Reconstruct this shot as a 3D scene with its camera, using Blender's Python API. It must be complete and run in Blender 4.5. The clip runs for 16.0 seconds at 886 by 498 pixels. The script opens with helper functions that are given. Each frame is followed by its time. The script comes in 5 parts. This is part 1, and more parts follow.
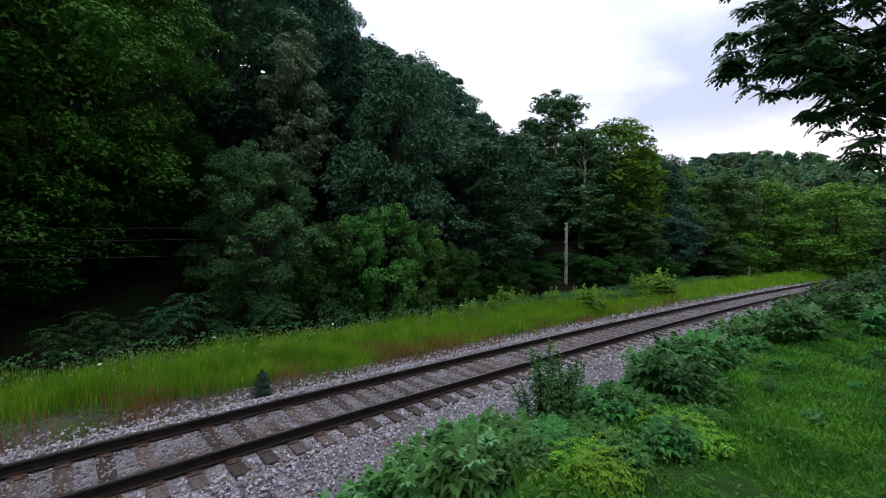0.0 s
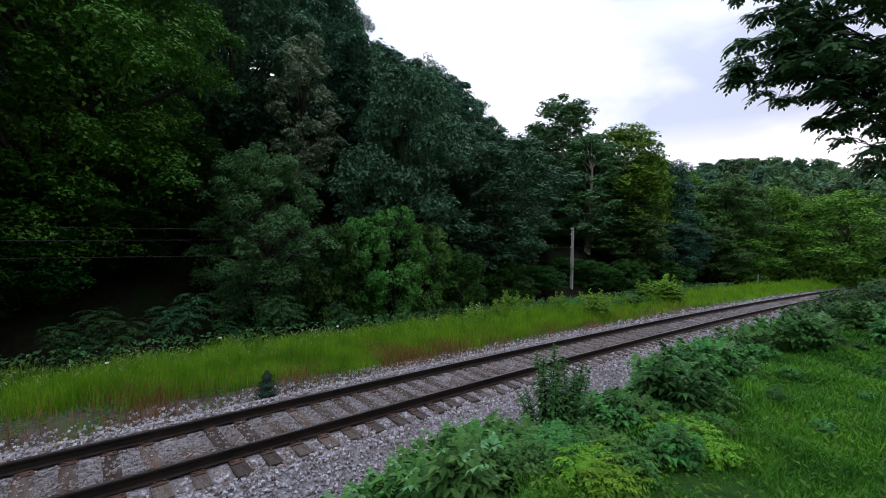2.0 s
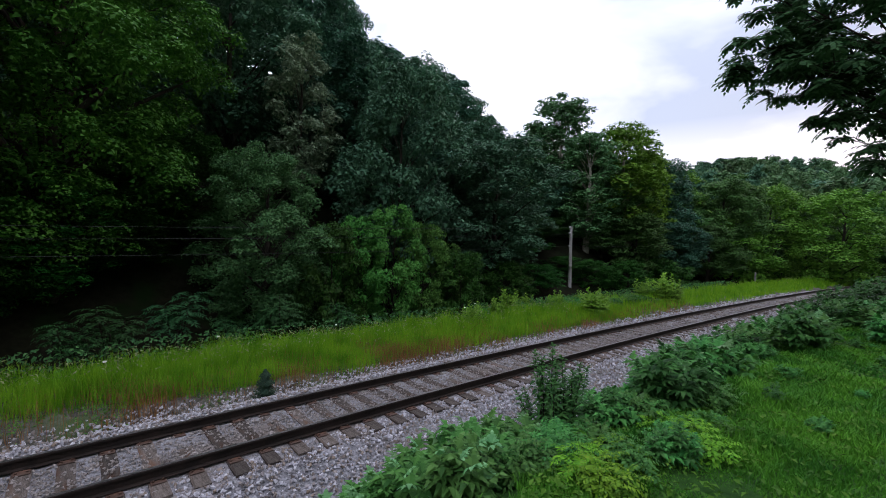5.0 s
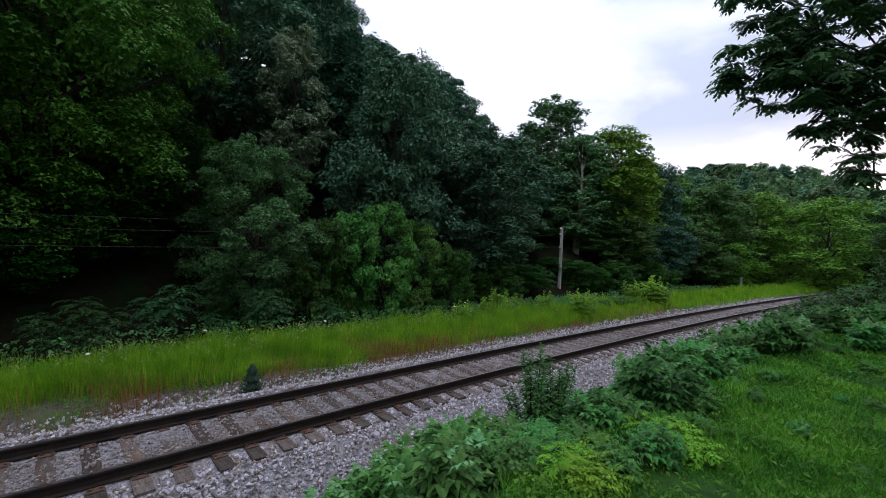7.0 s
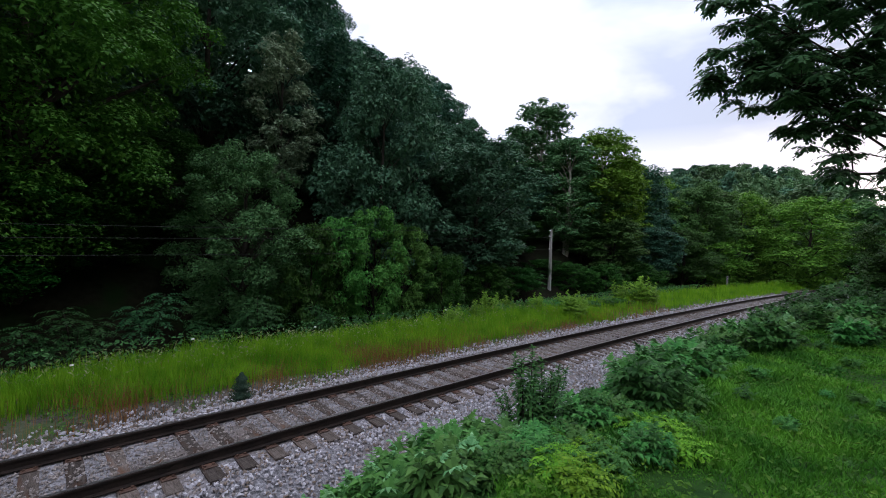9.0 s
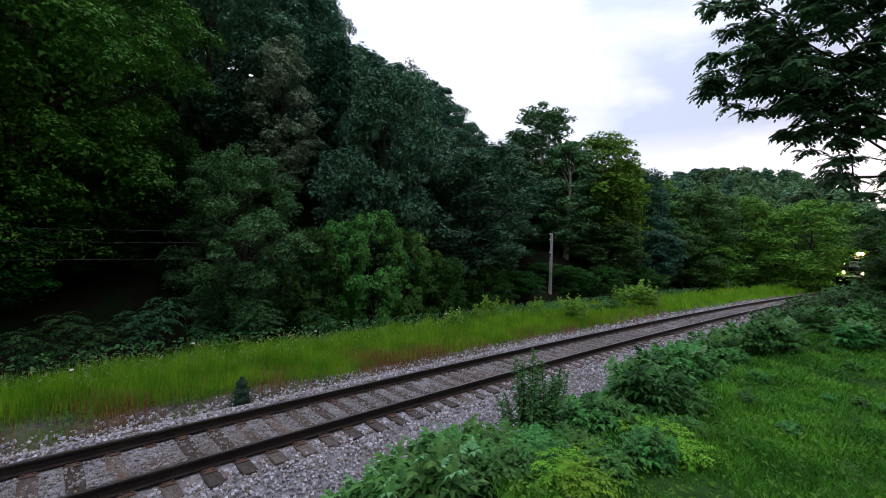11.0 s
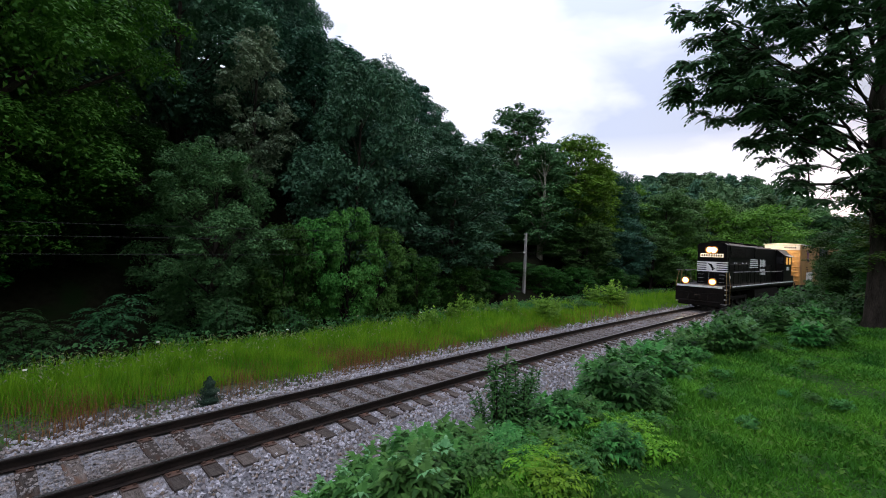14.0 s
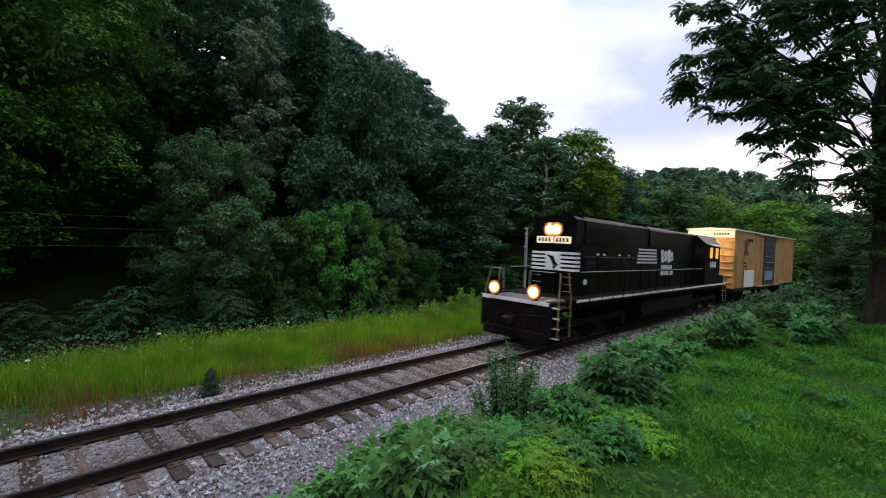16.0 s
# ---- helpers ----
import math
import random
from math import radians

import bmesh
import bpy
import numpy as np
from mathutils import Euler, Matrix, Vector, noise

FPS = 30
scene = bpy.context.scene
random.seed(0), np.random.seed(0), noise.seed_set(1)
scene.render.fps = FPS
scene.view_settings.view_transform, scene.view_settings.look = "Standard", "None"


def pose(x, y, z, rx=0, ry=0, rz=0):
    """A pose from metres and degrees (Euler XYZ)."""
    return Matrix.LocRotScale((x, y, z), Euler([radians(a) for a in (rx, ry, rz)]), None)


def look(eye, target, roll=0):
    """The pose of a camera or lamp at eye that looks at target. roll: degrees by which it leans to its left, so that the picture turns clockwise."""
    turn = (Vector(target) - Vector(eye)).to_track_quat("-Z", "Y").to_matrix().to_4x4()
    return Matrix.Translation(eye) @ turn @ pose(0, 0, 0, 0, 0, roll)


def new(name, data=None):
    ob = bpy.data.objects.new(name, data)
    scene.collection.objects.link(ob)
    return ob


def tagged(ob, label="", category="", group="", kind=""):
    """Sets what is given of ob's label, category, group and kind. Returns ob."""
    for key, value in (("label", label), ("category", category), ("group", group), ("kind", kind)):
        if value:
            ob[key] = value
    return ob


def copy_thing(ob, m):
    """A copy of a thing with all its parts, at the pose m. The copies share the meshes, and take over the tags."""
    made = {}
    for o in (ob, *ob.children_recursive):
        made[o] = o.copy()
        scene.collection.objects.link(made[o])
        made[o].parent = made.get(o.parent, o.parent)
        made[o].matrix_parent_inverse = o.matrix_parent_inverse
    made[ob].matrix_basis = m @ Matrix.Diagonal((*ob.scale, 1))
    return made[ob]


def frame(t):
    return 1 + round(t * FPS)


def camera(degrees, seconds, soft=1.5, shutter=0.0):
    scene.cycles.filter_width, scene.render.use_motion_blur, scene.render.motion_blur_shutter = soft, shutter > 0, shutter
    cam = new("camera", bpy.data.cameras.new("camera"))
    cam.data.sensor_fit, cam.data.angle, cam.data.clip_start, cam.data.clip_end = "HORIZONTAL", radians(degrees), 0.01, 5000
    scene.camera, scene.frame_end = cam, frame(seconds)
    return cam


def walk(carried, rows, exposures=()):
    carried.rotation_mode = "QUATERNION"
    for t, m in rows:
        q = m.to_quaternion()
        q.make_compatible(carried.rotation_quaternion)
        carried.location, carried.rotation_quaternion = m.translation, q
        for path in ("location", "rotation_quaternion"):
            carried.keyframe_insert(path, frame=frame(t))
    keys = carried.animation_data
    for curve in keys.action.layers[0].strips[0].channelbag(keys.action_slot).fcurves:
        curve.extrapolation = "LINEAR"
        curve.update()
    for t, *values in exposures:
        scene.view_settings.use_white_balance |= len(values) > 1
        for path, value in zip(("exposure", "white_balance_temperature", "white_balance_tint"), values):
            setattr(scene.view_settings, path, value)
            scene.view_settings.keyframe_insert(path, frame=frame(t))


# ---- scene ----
# The standing point is the origin of the plan; rail tops lie near z = 0.
EYE_Z = 3.26
HEAD, OFFSET, BEND, BEND_MORE = radians(49.07), 7.93, 0.00264, 4.41e-06
RISE, RISE_MORE = 0.0033, 4.95e-05

PATH = [
    (0, 1.00, -0.79, 0.69), (0.5, 0.72, -0.59, 0.91), (1, 0.50, -0.37, 1.17), (1.5, 0.17, -0.16, 1.38),
    (2, 0.24, -0.34, 1.34), (2.5, 0.10, -0.36, 0.72), (3, -0.18, -0.27, 0.79), (3.5, 0.00, -0.27, 1.17),
    (4, 0.28, -0.30, 1.04), (6.5, 1.21, -0.76, 2.41), (7, 1.65, -0.70, 2.68), (7.5, 2.19, -0.59, 2.70),
    (8, 2.62, -0.57, 2.63), (8.5, 2.86, -0.35, 2.25), (9, 2.96, -0.15, 1.85), (11.5, 2.88, 0.40, 1.76),
    (12, 3.63, 0.43, 2.15), (12.5, 4.42, 0.47, 2.49), (13, 5.32, 0.54, 2.74), (13.5, 6.07, 0.49, 2.38),
    (14, 6.20, 0.30, 2.45), (14.5, 4.94, -0.06, 2.67), (15, 5.32, -0.36, 2.81), (15.5, 5.83, -0.47, 2.85),
    (16, 6.13, -0.54, 2.80),
]


def aim(yaw, pitch, roll):
    y, p = radians(yaw), radians(pitch)
    way = Vector((math.sin(y) * math.cos(p), math.cos(y) * math.cos(p), math.sin(p)))
    eye = Vector((0, 0, EYE_Z))
    return look(eye, eye + way * 10, roll)


cam = camera(92.54, 16.0, soft=0.95, shutter=0.4)
walk(cam, [(t, aim(y, p, r)) for t, y, p, r in PATH], exposures=[(0.0, 0.0), (16.0, 0.0)])

# ---- world, sun ----
SUN_AZ, SUN_EL, BRIGHT_AZ = radians(62), radians(7), radians(-70)
world = bpy.data.worlds.new("dusk_sky")
scene.world = world
world.use_nodes = True
wn, wl = world.node_tree.nodes, world.node_tree.links
wn.clear()
w_out, w_bg = wn.new("ShaderNodeOutputWorld"), wn.new("ShaderNodeBackground")
w_sky = wn.new("ShaderNodeTexSky")
w_sky.sky_type, w_sky.sun_disc = "NISHITA", False
w_sky.sun_elevation, w_sky.sun_rotation = SUN_EL, SUN_AZ
w_sky.air_density, w_sky.dust_density, w_sky.ozone_density = 1.2, 2.0, 1.5
w_co, w_map = wn.new("ShaderNodeTexCoord"), wn.new("ShaderNodeMapping")
w_map.inputs["Scale"].default_value = (1.1, 1.1, 3.2)
w_map.inputs["Location"].default_value = (0.35, 0.2, 0.1)
w_noise = wn.new("ShaderNodeTexNoise")
w_noise.inputs["Scale"].default_value, w_noise.inputs["Detail"].default_value = 1.6, 5
w_noise.inputs["Roughness"].default_value, w_noise.inputs["Distortion"].default_value = 0.5, 0.4
w_ramp = wn.new("ShaderNodeValToRGB")
w_ramp.color_ramp.elements[0].position, w_ramp.color_ramp.elements[0].color = 0.34, (0.72, 0.78, 0.92, 1)
w_ramp.color_ramp.elements[1].position, w_ramp.color_ramp.elements[1].color = 0.60, (1.50, 1.46, 1.50, 1)
w_gain = wn.new("ShaderNodeMix")
w_gain.data_type, w_gain.blend_type = "RGBA", "MULTIPLY"
w_gain.inputs["Factor"].default_value = 1.0
w_gain.inputs["B"].default_value = (0.12, 0.12, 0.12, 1)
w_mix = wn.new("ShaderNodeMix")
w_mix.data_type = "RGBA"
w_mix.inputs["Factor"].default_value = 0.86
wl.new(w_co.outputs["Generated"], w_map.inputs["Vector"])
wl.new(w_map.outputs["Vector"], w_noise.inputs["Vector"])
wl.new(w_noise.outputs["Fac"], w_ramp.inputs["Fac"])
wl.new(w_sky.outputs["Color"], w_gain.inputs["A"])
wl.new(w_gain.outputs["Result"], w_mix.inputs["A"])
w_sep, w_low, w_hor = wn.new("ShaderNodeSeparateXYZ"), wn.new("ShaderNodeMapRange"), wn.new("ShaderNodeMix")
wl.new(w_co.outputs["Generated"], w_sep.inputs["Vector"])
w_low.inputs["From Min"].default_value, w_low.inputs["From Max"].default_value = 0.26, 0.04
wl.new(w_sep.outputs["Z"], w_low.inputs["Value"])
w_hor.data_type = "RGBA"
w_hor.inputs["B"].default_value = (2.15, 1.92, 1.90, 1)
wl.new(w_low.outputs["Result"], w_hor.inputs["Factor"])
wl.new(w_ramp.outputs["Color"], w_hor.inputs["A"])
wl.new(w_hor.outputs["Result"], w_mix.inputs["B"])
# overcast, brighter overhead than low down; side falloff added to dim left woods
w_zen, w_dot, w_side, w_both = wn.new("ShaderNodeMapRange"), wn.new("ShaderNodeVectorMath"), wn.new("ShaderNodeMapRange"), wn.new("ShaderNodeMath")
w_zen.interpolation_type = w_side.interpolation_type = "SMOOTHSTEP"
w_zen.inputs["From Min"].default_value, w_zen.inputs["From Max"].default_value = 0.30, 0.95
w_zen.inputs["To Min"].default_value, w_zen.inputs["To Max"].default_value = 1.0, 2.0
wl.new(w_sep.outputs["Z"], w_zen.inputs["Value"])
w_dot.operation = "DOT_PRODUCT"
w_dot.inputs[1].default_value = (math.sin(BRIGHT_AZ), math.cos(BRIGHT_AZ), 0)
wl.new(w_co.outputs["Generated"], w_dot.inputs[0])
w_side.inputs["From Min"].default_value, w_side.inputs["From Max"].default_value = -0.95, -0.1
w_side.inputs["To Min"].default_value, w_side.inputs["To Max"].default_value = 0.36, 1.0
wl.new(w_dot.outputs["Value"], w_side.inputs["Value"])
w_both.operation = "MULTIPLY"
wl.new(w_zen.outputs["Result"], w_both.inputs[0])
wl.new(w_side.outputs["Result"], w_both.inputs[1])
w_all = wn.new("ShaderNodeVectorMath")
w_all.operation = "SCALE"
wl.new(w_mix.outputs["Result"], w_all.inputs[0])
wl.new(w_both.outputs["Value"], w_all.inputs["Scale"])
w_tint = wn.new("ShaderNodeVectorMath")
w_tint.operation = "MULTIPLY"
w_tint.inputs[1].default_value = (0.98, 1.0, 1.12)
wl.new(w_all.outputs["Vector"], w_tint.inputs[0])
wl.new(w_tint.outputs["Vector"], w_bg.inputs["Color"])
wl.new(w_bg.outputs["Background"], w_out.inputs["Surface"])
w_bg.inputs["Strength"].default_value = 1.06

sun = new("sun", bpy.data.lights.new("sun", "SUN"))
sun.data.energy, sun.data.angle, sun.data.color = 0.5, radians(14), (1.0, 0.86, 0.74)
sun.matrix_world = look((0, 0, 0), (-math.sin(SUN_AZ) * math.cos(SUN_EL + 0.4), -math.cos(SUN_AZ) * math.cos(SUN_EL + 0.4), -math.sin(SUN_EL + 0.4)))


# ---- materials ----
def shader(name):
    m = bpy.data.materials.new(name)
    m.use_nodes = True
    return m, m.node_tree.nodes, m.node_tree.links, m.node_tree.nodes["Principled BSDF"]


def surface(name, low, high, scale, rough=0.8, metal=0.0, bump=0.3, fine=6.0, stain=None, stain_scale=0.6, by_object=0.0, stretch=(1, 1, 1), bump_size=0.02, shine=0.5):
    """Two tones mixed by noise at two sizes, a stain over them, and fine relief."""
    m, n, l, b = shader(name)
    co, mp = n.new("ShaderNodeTexCoord"), n.new("ShaderNodeMapping")
    mp.inputs["Scale"].default_value = stretch
    l.new(co.outputs["Object"], mp.inputs["Vector"])
    big, small = n.new("ShaderNodeTexNoise"), n.new("ShaderNodeTexNoise")
    for node, s, d in ((big, scale, 4), (small, scale * fine, 6)):
        node.inputs["Scale"].default_value, node.inputs["Detail"].default_value = s, d
        l.new(mp.outputs["Vector"], node.inputs["Vector"])
    add = n.new("ShaderNodeMath")
    add.operation = "ADD"
    l.new(big.outputs["Fac"], add.inputs[0])
    l.new(small.outputs["Fac"], add.inputs[1])
    ramp = n.new("ShaderNodeValToRGB")
    half = n.new("ShaderNodeMath")
    half.operation = "MULTIPLY"
    half.inputs[1].default_value = 0.5
    l.new(add.outputs[0], half.inputs[0])
    ramp.color_ramp.elements[0].position, ramp.color_ramp.elements[0].color = 0.36, (*low, 1)
    ramp.color_ramp.elements[1].position, ramp.color_ramp.elements[1].color = 0.64, (*high, 1)
    l.new(half.outputs[0], ramp.inputs["Fac"])
    colour = ramp.outputs["Color"]
    if stain:
        spot, sr, mix = n.new("ShaderNodeTexNoise"), n.new("ShaderNodeValToRGB"), n.new("ShaderNodeMix")
        spot.inputs["Scale"].default_value, spot.inputs["Detail"].default_value = stain_scale, 5
        l.new(mp.outputs["Vector"], spot.inputs["Vector"])
        sr.color_ramp.elements[0].position, sr.color_ramp.elements[1].position = 0.5, 0.66
        l.new(spot.outputs["Fac"], sr.inputs["Fac"])
        mix.data_type = "RGBA"
        l.new(sr.outputs["Color"], mix.inputs["Factor"])
        l.new(colour, mix.inputs["A"])
        mix.inputs["B"].default_value = (*stain, 1)
        colour = mix.outputs["Result"]
    if by_object:
        info, mr, hs = n.new("ShaderNodeObjectInfo"), n.new("ShaderNodeMapRange"), n.new("ShaderNodeHueSaturation")
        mr.inputs["To Min"].default_value, mr.inputs["To Max"].default_value = 1 - by_object, 1 + by_object
        l.new(info.outputs["Random"], mr.inputs["Value"])
        l.new(mr.outputs["Result"], hs.inputs["Value"])
        l.new(colour, hs.inputs["Color"])
        colour = hs.outputs["Color"]
    l.new(colour, b.inputs["Base Color"])
    bp = n.new("ShaderNodeBump")
    bp.inputs["Strength"].default_value, bp.inputs["Distance"].default_value = bump, bump_size
    l.new(small.outputs["Fac"], bp.inputs["Height"])
    l.new(bp.outputs["Normal"], b.inputs["Normal"])
    b.inputs["Roughness"].default_value, b.inputs["Metallic"].default_value = rough, metal
    b.inputs["Specular IOR Level"].default_value = shine
    return m


def leafage(name, low, high, glow=0.2, rough=0.6, by_object=0.25, hue=0.02, patch=0.0):
    """Leaves: each one has its tone, each plant too; some light comes through them."""
    m, n, l, b = shader(name)
    geo, ramp = n.new("ShaderNodeNewGeometry"), n.new("ShaderNodeValToRGB")
    ramp.color_ramp.elements[0].color, ramp.color_ramp.elements[1].color = (*low, 1), (*high, 1)
    if patch:
        co, pn, pr, pm = n.new("ShaderNodeTexCoord"), n.new("ShaderNodeTexNoise"), n.new("ShaderNodeMapRange"), n.new("ShaderNodeMix")
        pn.inputs["Scale"].default_value, pn.inputs["Detail"].default_value = 1.3, 4
        l.new(co.outputs["Object"], pn.inputs["Vector"])
        pr.inputs["From Min"].default_value, pr.inputs["From Max"].default_value = 0.38, 0.62
        l.new(pn.outputs["Fac"], pr.inputs["Value"])
        pm.inputs["Factor"].default_value = patch
        l.new(geo.outputs["Random Per Island"], pm.inputs["A"])
        l.new(pr.outputs["Result"], pm.inputs["B"])
        l.new(pm.outputs["Result"], ramp.inputs["Fac"])
    else:
        l.new(geo.outputs["Random Per Island"], ramp.inputs["Fac"])
    info, mr, mh, hs = n.new("ShaderNodeObjectInfo"), n.new("ShaderNodeMapRange"), n.new("ShaderNodeMapRange"), n.new("ShaderNodeHueSaturation")
    mr.inputs["To Min"].default_value, mr.inputs["To Max"].default_value = 1 - by_object, 1 + by_object
    mh.inputs["To Min"].default_value, mh.inputs["To Max"].default_value = 0.5 - hue, 0.5 + hue
    l.new(info.outputs["Random"], mr.inputs["Value"])
    l.new(info.outputs["Random"], mh.inputs["Value"])
    l.new(mr.outputs["Result"], hs.inputs["Value"])
    l.new(mh.outputs["Result"], hs.inputs["Hue"])
    l.new(ramp.outputs["Color"], hs.inputs["Color"])
    l.new(hs.outputs["Color"], b.inputs["Base Color"])
    b.inputs["Roughness"].default_value, b.inputs["Specular IOR Level"].default_value = rough, 0.14
    tr, mix, out = n.new("ShaderNodeBsdfTranslucent"), n.new("ShaderNodeMixShader"), n["Material Output"]
    l.new(hs.outputs["Color"], tr.inputs["Color"])
    mix.inputs["Fac"].default_value = glow
    l.new(b.outputs["BSDF"], mix.inputs[1])
    l.new(tr.outputs["BSDF"], mix.inputs[2])
    l.new(mix.outputs["Shader"], out.inputs["Surface"])
    return m


def lit(name, colour, strength):
    m, n, l, b = shader(name)
    b.inputs["Base Color"].default_value = (*colour, 1)
    b.inputs["Emission Color"].default_value, b.inputs["Emission Strength"].default_value = (*colour, 1), strength
    return m


def halo_glow():
    """A lamp's painted halo: emits bright amber by the bulb, dim at the rim."""
    m, n, l, b = shader("lamp_halo_glow")
    co, sub, flat, far = n.new("ShaderNodeTexCoord"), n.new("ShaderNodeVectorMath"), n.new("ShaderNodeVectorMath"), n.new("ShaderNodeVectorMath")
    sub.operation, flat.operation, far.operation = "SUBTRACT", "MULTIPLY", "LENGTH"
    sub.inputs[1].default_value, flat.inputs[1].default_value = (0.5, 0.5, 0.5), (0, 2, 2)
    l.new(co.outputs["Generated"], sub.inputs[0])
    l.new(sub.outputs["Vector"], flat.inputs[0])
    l.new(flat.outputs["Vector"], far.inputs[0])
    ramp = n.new("ShaderNodeValToRGB")
    els = ramp.color_ramp.elements
    els[0].position, els[0].color = 0.40, (1.0, 0.62, 0.22, 1)
    els[1].position, els[1].color = 1.0, (0.035, 0.009, 0.002, 1)
    e = els.new(0.66)
    e.color = (0.42, 0.14, 0.022, 1)
    l.new(far.outputs["Value"], ramp.inputs["Fac"])
    l.new(ramp.outputs["Color"], b.inputs["Emission Color"])
    b.inputs["Base Color"].default_value, b.inputs["Emission Strength"].default_value = (0.02, 0.02, 0.02, 1), 4.0
    return m


# near-black tone puts the shade under the trees into the soil colour
M_SOIL = surface("shaded_forest_soil", (0.005, 0.006, 0.003), (0.016, 0.016, 0.009), 0.8, 0.95, bump=0.6, stain=(0.008, 0.018, 0.005), shine=0.05)
M_BALLAST = surface("ballast_bed", (0.08, 0.079, 0.083), (0.31, 0.307, 0.33), 11.0, 0.9, bump=1.0, fine=3.0, stain=(0.14, 0.115, 0.10), stain_scale=0.5, bump_size=0.05, shine=0.2)
M_TIE = surface("weathered_tie_wood", (0.034, 0.028, 0.024), (0.125, 0.105, 0.092), 3.0, 0.9, bump=0.7, stain=(0.07, 0.038, 0.024), stain_scale=1.2, by_object=0.45, stretch=(6, 1, 6), shine=0.2)
M_RUST = surface("rusted_steel", (0.045, 0.022, 0.014), (0.130, 0.060, 0.034), 7.0, 0.75, 0.2, bump=0.3, stain=(0.03, 0.022, 0.018))
M_RAIL_SIDE = surface("rail_web_rust", (0.010, 0.008, 0.007), (0.028, 0.019, 0.015), 5.0, 0.7, 0.2, bump=0.3, shine=0.25)
M_RAIL_TOP = surface("rail_head_worn_steel", (0.16, 0.15, 0.15), (0.32, 0.31, 0.31), 4.0, 0.32, 0.9, bump=0.1, stretch=(0.3, 6, 1))
M_BARK = surface("grey_brown_bark", (0.014, 0.011, 0.009), (0.050, 0.042, 0.034), 3.0, 0.95, bump=0.9, stretch=(3, 3, 0.6), stain=(0.02, 0.025, 0.012), shine=0.1)
M_PALE_BARK = surface("pale_sycamore_bark", (0.22, 0.20, 0.16), (0.50, 0.47, 0.40), 2.0, 0.8, bump=0.4, stain=(0.14, 0.11, 0.08), stain_scale=1.6)
M_POLE = surface("weathered_pole_wood", (0.22, 0.21, 0.205), (0.40, 0.39, 0.375), 2.0, 0.9, bump=0.5, stretch=(8, 8, 0.5))
M_WIRE = surface("dull_wire", (0.025, 0.025, 0.026), (0.045, 0.045, 0.047), 3.0, 0.9, 0.0, bump=0.0, shine=0.1)
M_WOODS = leafage("deep_green_leaves", (0.018, 0.068, 0.044), (0.064, 0.170, 0.098), hue=0.01)
M_OLIVE = leafage("olive_green_leaves", (0.028, 0.090, 0.020), (0.085, 0.190, 0.046), hue=0.01)
M_BRIGHT = leafage("bright_green_leaves", (0.038, 0.135, 0.022), (0.110, 0.255, 0.048))
M_YELLOW = leafage("yellow_green_leaves", (0.055, 0.180, 0.008), (0.150, 0.325, 0.020))
M_YELLOWISH = leafage("olive_yellow_leaves", (0.085, 0.215, 0.018), (0.200, 0.360, 0.040), hue=0.0)
M_SUMAC = leafage("blue_green_sumac_leaves", (0.010, 0.052, 0.015), (0.03, 0.10, 0.028))
M_BRIGHTISH = leafage("fresh_green_leaves", (0.042, 0.150, 0.014), (0.150, 0.34, 0.040), hue=0.012)
M_HILL = leafage("hill_tree_leaves", (0.040, 0.106, 0.040), (0.110, 0.210, 0.084), hue=0.012)
M_DUSK = leafage("dark_olive_leaves", (0.025, 0.080, 0.009), (0.080, 0.180, 0.022))
M_SAGE = leafage("sage_green_leaves", (0.034, 0.112, 0.037), (0.104, 0.220, 0.076))
# darker copy of M_WEED; bank shade is put into the leaf colour
M_SHADE = leafage("shaded_weed_leaves", (0.014, 0.066, 0.013), (0.052, 0.145, 0.033), hue=0.0)
M_MIDGREEN = leafage("mid_green_leaves", (0.050, 0.150, 0.058), (0.140, 0.290, 0.115), hue=0.0)
M_BUSH = leafage("bush_leaves", (0.008, 0.048, 0.006), (0.034, 0.122, 0.015))
M_SILVER = leafage("pale_green_leaves", (0.10, 0.165, 0.095), (0.25, 0.32, 0.20), hue=0.0)
M_FAR = leafage("far_grey_green_leaves", (0.028, 0.090, 0.050), (0.086, 0.196, 0.106), hue=0.008)
M_WALNUT = leafage("dark_compound_leaves", (0.018, 0.058, 0.022), (0.052, 0.120, 0.044), glow=0.34, hue=0.0)
M_WEED = leafage("weed_leaves", (0.020, 0.098, 0.018), (0.080, 0.235, 0.050), glow=0.22)
M_WEED_PALE = leafage("pale_leaf_undersides", (0.08, 0.20, 0.07), (0.16, 0.31, 0.13), glow=0.2)
M_GRASS = leafage("tall_grass_blades", (0.060, 0.190, 0.006), (0.225, 0.390, 0.018), glow=0.3, patch=0.6)
M_STRAW = leafage("dry_grass_stalks", (0.19, 0.085, 0.034), (0.33, 0.20, 0.07), glow=0.3)
M_HEADS = leafage("pale_seed_heads", (0.16, 0.18, 0.08), (0.30, 0.30, 0.16), glow=0.3)
M_LAWN = leafage("lawn_blades", (0.016, 0.088, 0.010), (0.105, 0.270, 0.022), glow=0.3, patch=0.65)
M_LAWN_WEED = leafage("clover_leaves", (0.018, 0.100, 0.012), (0.095, 0.265, 0.024), glow=0.25, patch=0.5)
M_CONIFER = leafage("blue_green_needles", (0.012, 0.035, 0.022), (0.03, 0.06, 0.035), glow=0.1)
M_PETAL = surface("white_petals", (0.6, 0.6, 0.56), (0.8, 0.8, 0.76), 20, 0.6, bump=0.0)
